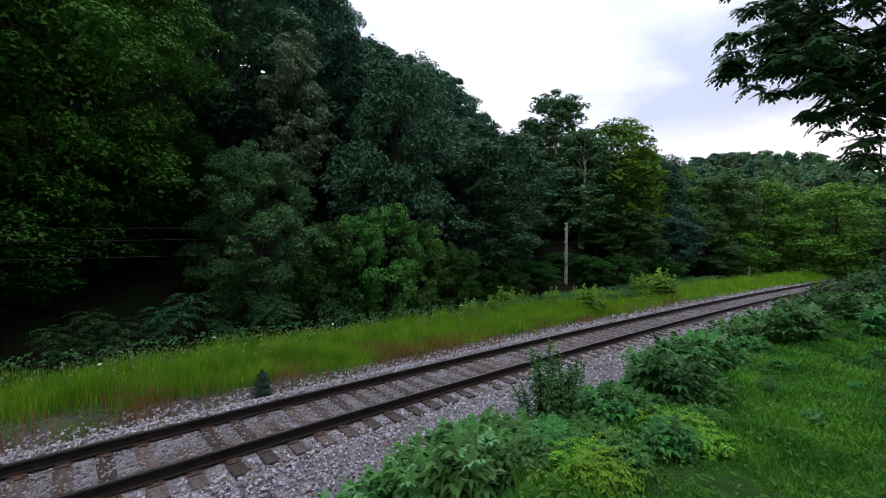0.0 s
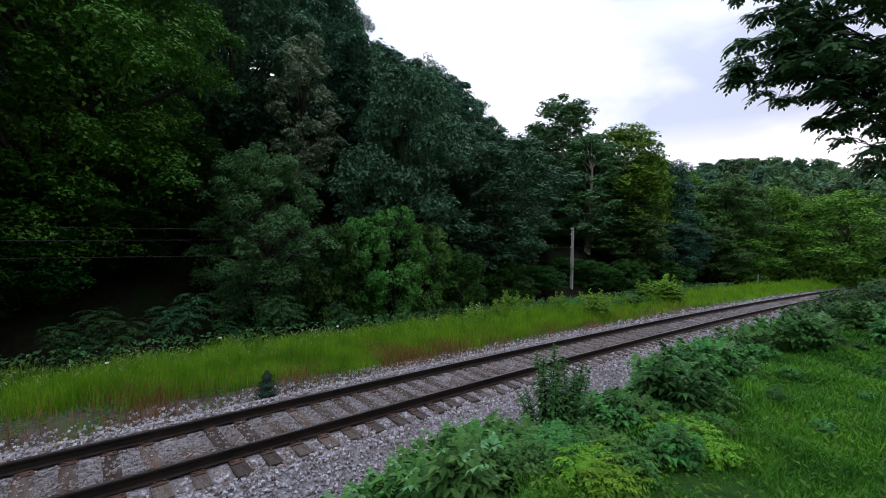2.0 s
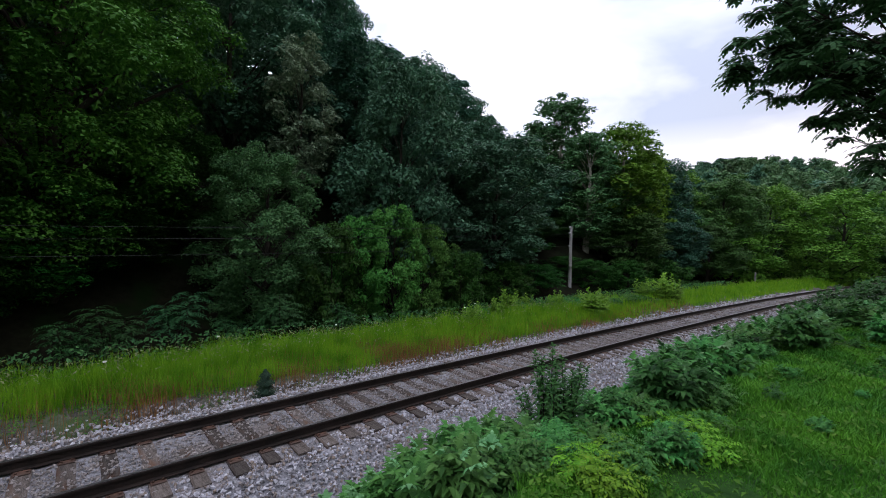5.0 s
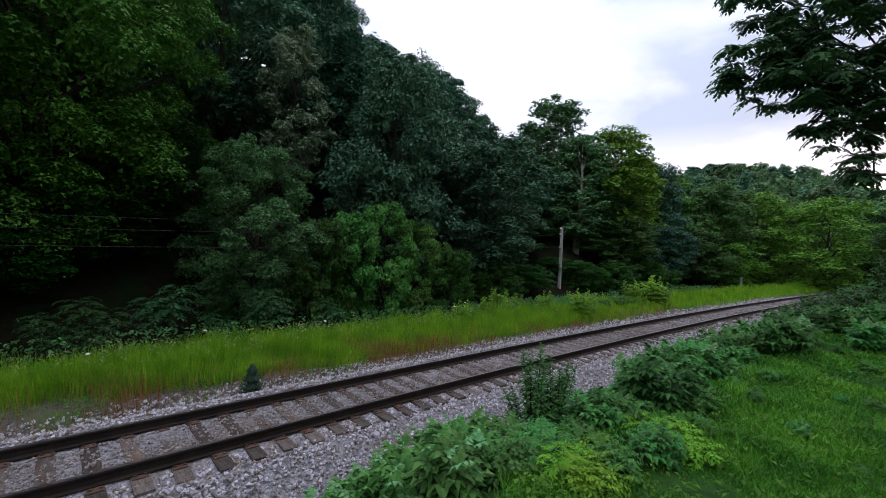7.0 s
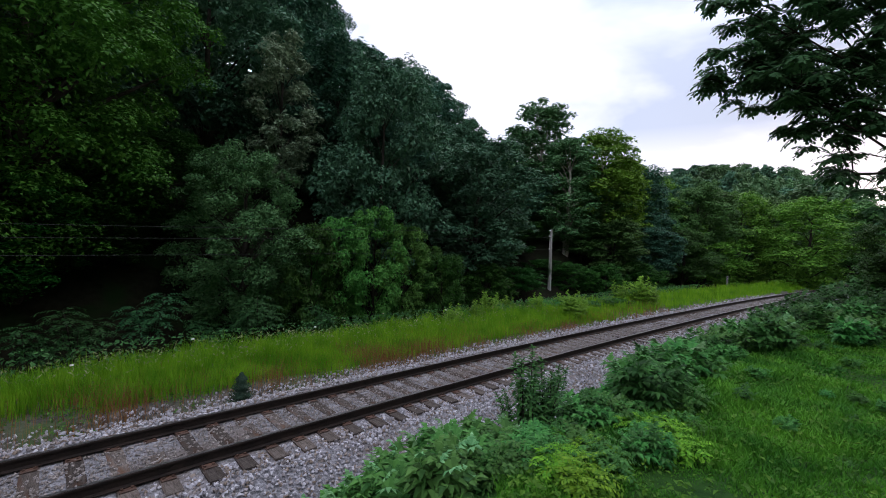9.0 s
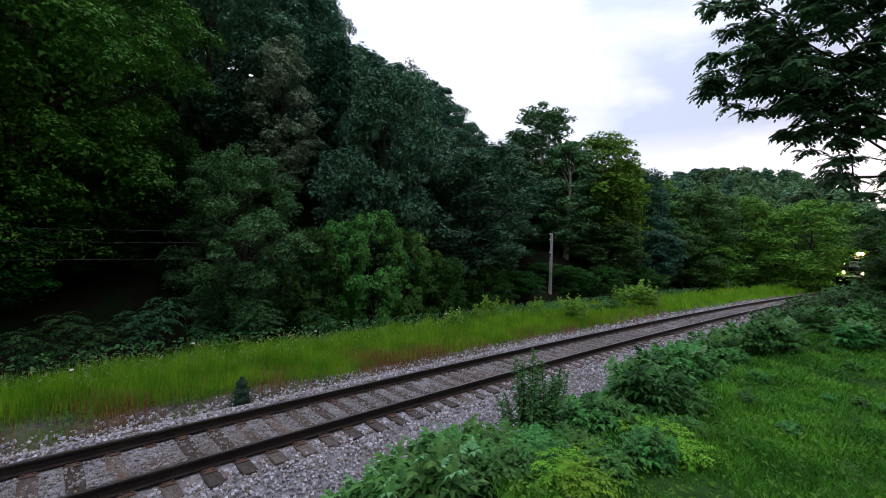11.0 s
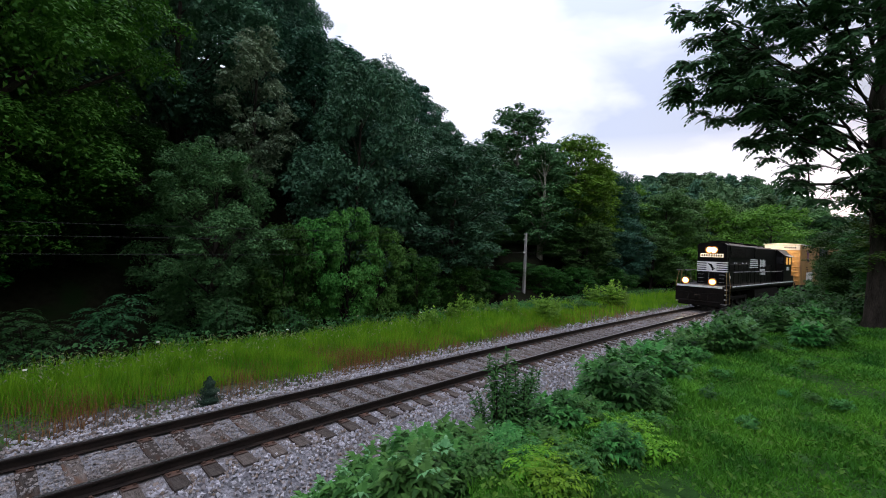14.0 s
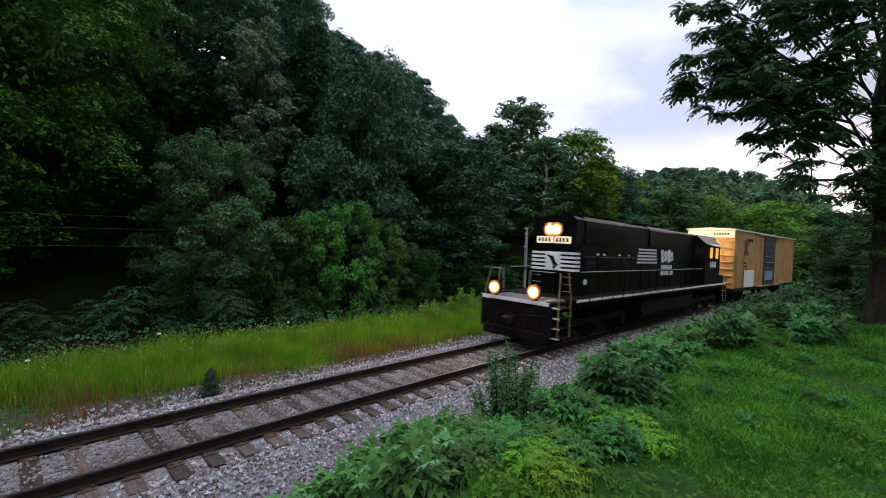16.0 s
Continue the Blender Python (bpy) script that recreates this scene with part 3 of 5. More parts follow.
def wheelset(parent, x, r, name="wheelset"):
    bm = bmesh.new()
    for y in (-0.75, 0.75):
        out = 1 if y > 0 else -1
        add_rod(bm, (0, y - 0.06, 0), (0, y + 0.06, 0), r, sides=24)
        add_rod(bm, (0, y - out * 0.10, 0), (0, y - out * 0.06, 0), r + 0.028, sides=24)
        add_rod(bm, (0, y + out * 0.06, 0), (0, y + out * 0.10, 0), 0.16, sides=12)
    add_rod(bm, (0, -0.9, 0), (0, 0.9, 0), 0.09, sides=10)
    ob = part(name, bm, M_GRIME, parent, "worn steel wheelset")
    ob.location = (x, 0, r)
    return ob


def bogie_side(parent, x, half, y, r, axles):
    bm = bmesh.new()
    add_box(bm, (x, y, r + 0.22), (half * 2 + 0.5, 0.14, 0.22), 0.03)
    for a in axles:
        add_box(bm, (x + a, y, r), (0.34, 0.18, 0.36), 0.03)
        for d in (-0.28, 0.28):
            add_rod(bm, (x + a + d, y, r + 0.05), (x + a + d, y, r + 0.34), 0.07)
    return part("bogie_frame", bm, M_GRIME, parent)


def build_loco():
    loco = thing("locomotive", "black diesel freight locomotive running long hood first with lit headlights", "locomotive")
    wheels = []
    # running gear
    for tx in (6.6, -6.6):
        for y in (-1.12, 1.12):
            bogie_side(loco, tx, 2.1, y, 0.51, (-2.1, 0, 2.1))
        for a in (-2.1, 0, 2.1):
            wheels.append(wheelset(loco, tx + a, 0.51))
    part("fuel_tank", prism([(-1.42, 1.18), (1.42, 1.18), (1.42, 0.62), (1.1, 0.36), (-1.1, 0.36), (-1.42, 0.62)], -3.5, 3.2), M_GRIME, loco, "black fuel tank slung between the bogies")
    part("underframe", box((0, 0, 1.36), (20.2, 2.5, 0.36), 0.03), M_GRIME, loco)
    part("walkway", box((0, 0, 1.575), (18.0, 3.06, 0.06), 0.01), M_BLACK, loco)
    for y in (-1.535, 1.535):
        part("sill", box((0, y, 1.52), (18.0, 0.03, 0.20), 0.006), M_BLACK, loco)
        for i in range(20):
            part("sill_stripe", box((8.55 - i * 0.9, y * 1.013, 1.565), (0.80, 0.012, 0.085)), M_WHITE, loco, "white stripe along the walkway edge")
    # end platforms, pilots, couplers
    for e in (1, -1):
        part("end_platform", box((e * 9.62, 0, 1.53), (1.36, 2.3, 0.10), 0.02), M_DECK, loco)
        part("platform_edge", box((e * 10.31, 0, 1.52), (0.03, 2.7, 0.12), 0.005), M_WHITE, loco, "white platform edge")
        bm = bmesh.new()
        add_box(bm, (e * 10.22, 0, 0.95), (0.09, 2.9, 0.95), 0.03)
        add_box(bm, (e * 10.30, 0, 0.42), (0.16, 2.5, 0.34), 0.05)
        part("pilot", bm, M_GRIME, loco, "sooty end plate and plough")
        bm = bmesh.new()
        add_box(bm, (e * 10.45, 0, 0.88), (0.5, 0.22, 0.24), 0.04)
        add_box(bm, (e * 10.72, 0.06, 0.88), (0.24, 0.34, 0.30), 0.06)
        part("coupler", bm, M_GRIME, loco)
        for y in (-1, 1):
            for k in range(4):
                part("step", box((e * 9.62, y * 1.36, 0.42 + 0.32 * k), (0.62, 0.36, 0.04), 0.008), M_GRIME, loco)
                # white strip paints the light that glints along the step
                part("step_glint", box((e * 9.945, y * 1.36, 0.42 + 0.32 * k), (0.02, 0.34, 0.05)), M_WHITE, loco, "white strip painted as a glint on the step")
            for dx in (-0.36, 0.36):
                part("grab_rail", rods([(e * (9.62 + dx), y * 1.5, 0.45), (e * (9.62 + dx), y * 1.5, 1.7), (e * (9.55 + dx * 0.7), y * 1.42, 2.5)], 0.02), M_GRAB, loco, "yellow grab rail by the steps")
            part("hose", rods([(e * 10.34, y * 0.55, 1.0), (e * 10.5, y * 0.6, 0.7), (e * 10.46, y * 0.5, 0.4)], 0.03), M_GRIME, loco)
            part("end_rail", rods([(e * 10.2, y * 1.4, 2.52), (e * 10.2, y * 0.55, 2.52), (e * 10.2, y * 0.5, 1.55)], 0.013), M_RAILING, loco)
            part("cut_lever", rods([(e * 10.36, y * 1.3, 1.15), (e * 10.42, y * 0.2, 1.05)], 0.015), M_GRIME, loco)
    # long hood with cut-off roof edges
    hood = [(-0.90, 1.6), (-0.90, 4.34), (-0.74, 4.46), (0, 4.52), (0.74, 4.46), (0.90, 4.34), (0.90, 1.6)]
    part("long_hood", prism(hood, -5.3, 8.0), M_BLACK, loco, "black long hood with access doors")
    part("radiator_flare", prism([(-0.95, 3.5), (-0.95, 4.32), (-0.78, 4.48), (0.78, 4.48), (0.95, 4.32), (0.95, 3.5)], 3.7, 7.4), M_BLACK, loco)
    for y in (-1, 1):
        # pale strip stands for sky reflected along the black roof edge
        part("roof_edge_gleam", box((1.3, y * 0.90, 4.36), (13.2, 0.06, 0.035), 0.0), surface_roof, loco, "grey strip painted as the gleam on the roof edge")
        for i in range(12):
            x = 6.9 - i * 1.02
            bm = box((x, y * 0.912, 2.35), (0.94, 0.03, 1.35), 0.012)
            part("hood_door", bm, M_BLACK, loco)
            if i % 3 != 1:
                bm = bmesh.new()
                for k in range(5):
                    add_box(bm, (x, y * 0.932, 2.55 + 0.075 * k), (0.6, 0.02, 0.03), 0.0, Matrix.Rotation(y * 0.5, 4, "X"))
                part("louvre", bm, M_GRIME, loco)
        for i in range(9):
            part("radiator_slat", box((5.55, y * 0.955, 3.58 + i * 0.065), (3.4, 0.02, 0.035)), M_GRIME, loco)
    for x in (6.6, 5.4, 4.2, 0.6, -0.7):
        bm = bmesh.new()
        add_rod(bm, (x, 0, 4.49), (x, 0, 4.64), 0.56, sides=20)
        add_rod(bm, (x, 0, 4.64), (x, 0, 4.67), 0.30, sides=14)
        part("roof_fan", bm, M_GRIME, loco)
    part("exhaust_stack", box((2.2, 0, 4.58), (0.9, 0.5, 0.2), 0.04), M_GRIME, loco)
    part("roof_hatch", box((-2.6, 0, 4.54), (1.8, 1.0, 0.12), 0.03), M_GRIME, loco)
    part("dynamic_brake_blister", prism([(-0.96, 3.55), (-0.96, 4.30), (-0.76, 4.49), (0.76, 4.49), (0.96, 4.30), (0.96, 3.55)], -1.6, 1.4), M_BLACK, loco)
    bm = bmesh.new()
    for k, (l, y) in enumerate(((0.36, -0.12), (0.30, 0.0), (0.24, 0.12))):
        add_rod(bm, (-4.6, y, 4.62), (-4.6 + l, y, 4.62), 0.03, 0.07, 10)
    add_rod(bm, (-4.6, 0, 4.48), (-4.6, 0, 4.62), 0.03)
    part("horn", bm, M_GRIME, loco)
    part("antenna_dome", box((-6.6, 0, 4.47), (0.5, 0.5, 0.14), 0.05), M_GRIME, loco)
    for y in (-1, 1):
        part("air_reservoir", add_rod(bmesh.new(), (2.8, y * 1.1, 1.02), (-2.6, y * 1.1, 1.02), 0.17, sides=14), M_GRIME, loco)
        part("sand_filler", box((7.72, y * 0.92, 3.35), (0.22, 0.04, 0.22), 0.01), M_GRIME, loco)
        for k in range(3):
            part("grab_iron", rods([(8.02, y * 0.5, 1.75 + 0.26 * k), (8.07, y * 0.5, 1.75 + 0.26 * k), (8.07, y * 0.8, 1.75 + 0.26 * k), (8.02, y * 0.8, 1.75 + 0.26 * k)], 0.012, 6), M_RAILING, loco)
    # leading face: lamps, number boards, stripes, badge
    part("headlight_housing", box((8.04, 0, 3.98), (0.10, 0.84, 0.46), 0.04), M_BLACK, loco)
    for y in (-0.13, 0.13):
        bm = add_rod(bmesh.new(), (8.10, y, 3.98), (8.13, y, 3.98), 0.135, sides=20)
        part("headlight", bm, M_LAMP, loco, "glowing warm headlight")
        part("halo_disc", add_rod(bmesh.new(), (8.085, y, 3.98), (8.098 + 0.004 * (y > 0), y, 3.98), 0.27, sides=28), M_HALO, loco, "disc painted with the warm halo of the lamp")
    for y in (-0.37, 0.37):
        board = part("number_board", box((8.03, y, 3.60), (0.06, 0.66, 0.25), 0.01), M_BOARD, loco, "lit number board")
        for k in range(4):
            part("bar", box((8.067, y - 0.215 + 0.143 * k, 3.60), (0.012, 0.085, 0.15)), M_BLACK, board)
    for k in range(5):
        z = 2.52 + k * 0.15
        part("stripe", box((8.012, 0, z), (0.02, 1.82, 0.085)), M_WHITE, loco, "white stripe across the hood end")
        for y in (-1, 1):
            part("stripe", box((7.86, y * 0.905, z), (0.32, 0.02, 0.085)), M_WHITE, loco, "white stripe turning the hood corner")
    part("badge", box((8.03, 0, 2.82), (0.02, 0.62, 0.62)), M_WHITE, loco, "white badge ground")
    bm = bmesh.new()
    add_box(bm, (8.046, 0.02, 2.84), (0.012, 0.14, 0.34), 0, Matrix.Rotation(0.5, 4, "X"))
    add_box(bm, (8.046, -0.10, 2.98), (0.012, 0.22, 0.08), 0, Matrix.Rotation(-0.4, 4, "X"))
    add_box(bm, (8.046, 0.12, 2.64), (0.012, 0.24, 0.07), 0, Matrix.Rotation(0.7, 4, "X"))
    part("badge_figure", bm, M_BLACK, loco)
    part("end_door", box((8.02, -0.1, 2.0), (0.05, 0.6, 0.8), 0.01), M_BLACK, loco)
    for y in (-0.8, 0.8):
        bm = add_rod(bmesh.new(), (10.26, y, 1.86), (10.36, y, 1.86), 0.25, sides=24)
        can = part("ditch_light", bm, M_BLACK, loco)
        part("lens", add_rod(bmesh.new(), (10.362, y, 1.86), (10.378, y, 1.86), 0.13, sides=20), M_LAMP, can, "glowing warm lens")
        part("halo_disc", add_rod(bmesh.new(), (10.361, y, 1.86), (10.367, y, 1.86), 0.245, sides=24), M_HALO, can, "disc painted with the warm halo of the lamp")
        part("light_bracket", box((10.24, y, 1.66), (0.08, 0.1, 0.28)), M_GRIME, loco)
    for y in (-0.17, 0.17):
        part("rear_headlight", add_rod(bmesh.new(), (-9.56, y, 4.12), (-9.60, y, 4.12), 0.14, sides=20), M_LAMP, loco, "glowing rear headlight")
    # side markings
    for y in (-1, 1):
        for k in range(5):
            part("side_stripe", box((1.55, y * 0.936, 2.82 + k * 0.145), (2.3 - 0.06 * k, 0.012, 0.08)), M_WHITE, loco, "white side stripe")
        bm = bmesh.new()
        for x, w, h in ((-0.3, 0.30, 0.62), (-0.72, 0.34, 0.50), (-1.2, 0.42, 0.62), (-1.62, 0.22, 0.46)):
            add_box(bm, (x, y * 0.936, 3.14), (w, 0.012, h), 0, Matrix.Rotation(0.22 * y, 4, "Y"))
        part("emblem", bm, M_WHITE, loco, "white emblem of plain shapes")
        for k, w in ((0, 1.5), (1, 1.7)):
            bm = bmesh.new()
            for i in range(8):
                add_box(bm, (-0.25 - i * w / 8, y * 0.936, 2.60 - k * 0.3), (w / 8 * 0.72, 0.012, 0.2))
            part("bar", bm, M_WHITE, loco, "row of white lettering bars")
        for x in (6.4, 5.9, 4.5, 3.6):
            part("notice", box((x, y * 0.936, 3.12), (0.18, 0.012, 0.07)), M_WHITE, loco)
        part("notice", box((7.3, y * 0.936, 2.1), (0.22, 0.012, 0.18)), M_WHITE, loco)
        # handrail
        part("handrail", rods([(8.6, y * 1.47, 2.52), (-4.9, y * 1.47, 2.52)], 0.018), M_RAILING, loco)
        for i in range(9):
            part("stanchion", rods([(8.5 - i * 1.65, y * 1.47, 1.6), (8.5 - i * 1.65, y * 1.47, 2.52)], 0.018, 6), M_GRIME, loco)
    # cab and short hood
    cab = [(-1.5, 1.6), (-1.5, 3.92), (-0.95, 4.42), (0.95, 4.42), (1.5, 3.92), (1.5, 1.6)]
    part("cab", prism(cab, -8.2, -5.3), M_BLACK, loco, "black cab with sloping roof edges")
    for y in (-1, 1):
        for x, w in ((-6.2, 0.72), (-7.35, 0.72)):
            win = part("cab_window", box((x, y * 1.512, 3.42), (w, 0.03, 0.62), 0.01), M_CABGLOW, loco, "cab window glowing amber in place of sunset light")
            fr = bmesh.new()
            for dz in (-0.34, 0.34):
                add_box(fr, (x, y * 1.53, 3.42 + dz), (w + 0.1, 0.04, 0.06))
            for dx in (-w / 2, w / 2):
                add_box(fr, (x + dx, y * 1.53, 3.42), (0.06, 0.04, 0.7))
            part("frame", fr, M_BLACK, win)
        part("sunshade", box((-6.75, y * 1.66, 3.86), (2.3, 0.34, 0.03), 0, Matrix.Rotation(-y * 0.4, 4, "X")), surface_roof, loco)
        bm = bmesh.new()
        for i in range(4):
            add_box(bm, (-6.3 - i * 0.3, y * 1.508, 2.75), (0.2, 0.012, 0.34))
        part("bar", bm, M_WHITE, loco, "white number bars on the cab side")
        part("front_window", box((-5.285, y * 1.2, 3.42), (0.03, 0.46, 0.6)), M_GLASS, loco)
    part("short_hood", prism(hood, -9.55, -8.2), M_BLACK, loco)
    part("battery_box", box((-8.9, 1.2, 1.85), (1.1, 0.5, 0.5), 0.02), M_BLACK, loco)
    return loco, wheels


BOX_LEN = 17.6


def build_boxcar():
    car = thing("boxcar", "faded yellow high boxcar with a dark blue sliding door and graffiti", "boxcar")
    h = BOX_LEN / 2
    wheels = []
    part("body", box((0, 0, 3.06), (BOX_LEN - 0.3, 2.9, 3.96), 0.02), M_BOX, car, "faded yellow car body")
    part("sill", box((0, 0, 1.02), (BOX_LEN, 2.98, 0.22), 0.02), M_GRIME, car)
    part("roof", prism([(-1.54, 5.03), (-1.54, 5.10), (0, 5.20), (1.54, 5.10), (1.54, 5.03)], -h, h), M_BOX_WHITE, car, "pale grey roof")
    for y in (-1, 1):
        for i in range(11):
            x = -h + 0.35 + i * (BOX_LEN - 0.7) / 10
            if abs(x) > 1.7:
                part("side_post", box((x, y * 1.449, 3.06), (0.09, 0.016, 3.8), 0.004), M_BOX, car)
        door = part("door", box((0, y * 1.50, 3.05), (3.1, 0.08, 3.8), 0.01), M_DOOR, car, "dark blue sliding door")
        for k in range(8):
            part("rib", box((0, y * 1.548, 1.5 + k * 0.46), (3.0, 0.03, 0.07), 0.01), M_DOOR, door)
        part("door_track", box((0, y * 1.53, 4.98), (6.4, 0.08, 0.09)), M_BOX, car)
        part("door_track", box((0, y * 1.53, 1.12), (6.4, 0.08, 0.09)), M_BOX, car)
        part("graffiti", box((h - 3.4, y * 1.512, 1.75), (2.4, 0.012, 1.2)), M_BOX_WHITE, car, "patch of white graffiti bars")
        bm = bmesh.new()
        for s in (-1, 1):
            add_box(bm, (h - 2.6, y * 1.512, 3.95), (0.25, 0.012, 1.3), 0, Matrix.Rotation(s * 0.6, 4, "Y"))
        part("graffiti", bm, M_PURPLE, car, "purple graffiti cross")
        for k, (w, z) in enumerate(((0.5, 2.85), (0.7, 2.62), (0.4, 2.40))):
            part("notice", box((h - 2.3 - 0.2 * k, y * 1.512, z), (w, 0.012, 0.09)), M_GRIME, car)
        for k in range(5):
            part("bar", box((h - 3.0 - 0.22 * k, y * 1.516, 4.45), (0.15, 0.012, 0.22)), M_GRIME, car)
        part("graffiti", box((0.4, y * 1.57, 1.9), (2.2, 0.012, 0.7)), M_PALE_BLUE, car, "patch of pale blue graffiti")
    for e in (1, -1):
        for k in range(7):
            part("end_rib", box((e * (h - 0.12), 0, 1.5 + k * 0.46), (0.16, 2.7, 0.12), 0.04), M_BOX, car)
        part("end_top", box((e * (h - 0.13), 0, 4.76), (0.06, 2.84, 0.46)), M_BOX_WHITE, car, "white upper end panel")
        for k in range(6):
            part("bar", box((e * (h - 0.09), 1.05 - 0.16 * k, 4.76), (0.03, 0.11, 0.16)), M_DOOR, car)
        for k in range(9):
            part("ladder_rung", rods([(e * (h - 0.02), 1.38, 1.3 + k * 0.4), (e * (h - 0.02), 0.98, 1.3 + k * 0.4)], 0.014, 6), M_BOX, car)
        part("coupler", box((e * (h + 0.3), 0, 0.88), (0.7, 0.22, 0.24), 0.04), M_GRIME, car)
        part("brake_wheel", rods([(e * (h + 0.05), -0.5, 3.0), (e * (h + 0.1), -0.5, 3.0)], 0.28, 16), M_GRIME, car)
        for y in (-1.08, 1.08):
            bogie_side(car, e * 6.3, 0.88, y, 0.46, (-0.88, 0.88))
        for a in (-0.88, 0.88):
            wheels.append(wheelset(car, e * 6.3 + a, 0.46))
    return car, wheels


# grey of the sunshades and of the gleam painted on the roof edge
surface_roof = surface("grey_sunshade_and_gleam_paint", (0.16, 0.16, 0.17), (0.30, 0.30, 0.32), 2.0, 0.5, bump=0.1)
M_PALE_BLUE = surface("pale_blue_graffiti_paint", (0.10, 0.20, 0.28), (0.22, 0.36, 0.42), 2.0, 0.5, bump=0.0)

build_ground()
build_ballast()
build_track()
locomotive, loco_wheels = build_loco()
boxcar, boxcar_wheels = build_boxcar()


# ---- woods ----
random.seed(11)
FOREST = "woodland trees"
oak = build_tree("tree", "tall dark green broadleaf tree on the wooded slope", 21, 12, 4.0, 2.6, 52, 1.25, 30000, 0.20, M_WOODS, M_BARK)
maple = build_tree("tree", "rounded deep green broadleaf tree on the wooded slope", 22, 12, 4.4, 2.4, 54, 1.30, 30000, 0.20, M_FAR, M_BARK)
ash = build_tree("tree", "olive green broadleaf tree among the woods", 23, 12, 3.6, 2.4, 48, 1.20, 26000, 0.20, M_OLIVE, M_BARK)
edge_tree = build_tree("tree", "large dense green tree at the edge of the woods", 24, 12, 4.4, 0.8, 74, 1.15, 60000, 0.13, M_BUSH, M_BARK)
sage_tree = build_tree("tree", "rounded sage-green tree at the edge of the woods", 34, 12, 4.6, 0.4, 66, 1.25, 70000, 0.13, M_SAGE, M_BARK)
lime = build_tree("tree", "leafy green tree with drooping sprays at the edge of the woods", 25, 12, 4.4, 0.6, 74, 1.15, 60000, 0.13, M_DUSK, M_BARK, top=0.92)
far_tree = build_tree("tree", "rounded grey-green tree on the far wooded hill", 29, 12, 5.0, 0.4, 34, 1.9, 9000, 0.50, M_HILL, M_BARK)
hill_tree = build_tree("tree", "tall dark green tree on the far wooded hill", 36, 12, 4.0, 1.0, 30, 1.7, 8000, 0.48, M_FAR, M_BARK)
glade = build_tree("tree", "full bright green tree beyond the bend of the track", 30, 12, 4.8, 0.4, 40, 1.6, 26000, 0.22, M_BRIGHTISH, M_BARK)
wispy = build_tree("tree", "tall open-crowned green tree with a thin wispy top", 26, 12, 2.7, 2.0, 84, 0.72, 20000, 0.17, M_MIDGREEN, M_PALE_BARK, top=1.02)
sycamore = build_tree("tree", "tall yellow-green sycamore with a pale trunk", 27, 12, 2.6, 2.2, 74, 0.85, 20000, 0.18, M_YELLOWISH, M_PALE_BARK)
pale = build_tree("tree", "tall pale silvery-green tree among darker trees", 28, 12, 2.2, 3.0, 40, 0.80, 18000, 0.16, M_SILVER, M_BARK)
giant = build_tree("tree", "very large dense olive tree at the edge of the woods", 35, 20, 5.6, 1.8, 148, 1.30, 190000, 0.125, M_DUSK, M_BARK)
shrub = build_tree("shrub", "bright green leafy shrub at the edge of the woods", 31, 5, 2.3, 0.2, 46, 0.62, 20000, 0.11, M_BRIGHT, M_BARK, category="shrub", group="woodland shrubs")
bush = build_tree("shrub", "dense mid-green bush at the edge of the woods", 32, 3.4, 2.2, 0.1, 38, 0.62, 16000, 0.11, M_BUSH, M_BARK, category="shrub", group="woodland shrubs")
used = set()


def put(proto, az, r, top, wide, turn=None):
    """Stand a copy at a bearing and range from the camera, its top at a height over the rails, its crown so wide."""
    x, y = spot(az, r)
    tall = max(top - ground_z(x, y), 1.1)
    m = dict(tall=tall / SIZES[proto.name][0], wide=wide / SIZES[proto.name][1], turn=turn)
    ob = plant(proto, x, y, first=proto.name not in used, **m)
    used.add(proto.name)
    return ob


SIZES = {hill_tree.name: (12.6, 9.6), giant.name: (20.6, 12.8), sage_tree.name: (12.4, 10.6), far_tree.name: (12.6, 11.6), glade.name: (12.4, 11.2), oak.name: (12.4, 10.0), maple.name: (12.4, 10.6), ash.name: (12.4, 9.6), edge_tree.name: (12.4, 10.4), lime.name: (12.4, 10.2), wispy.name: (12.2, 6.4),
         sycamore.name: (12.4, 6.6), pale.name: (12.2, 5.4), shrub.name: (5.2, 5.4), bush.name: (3.6, 5.2)}

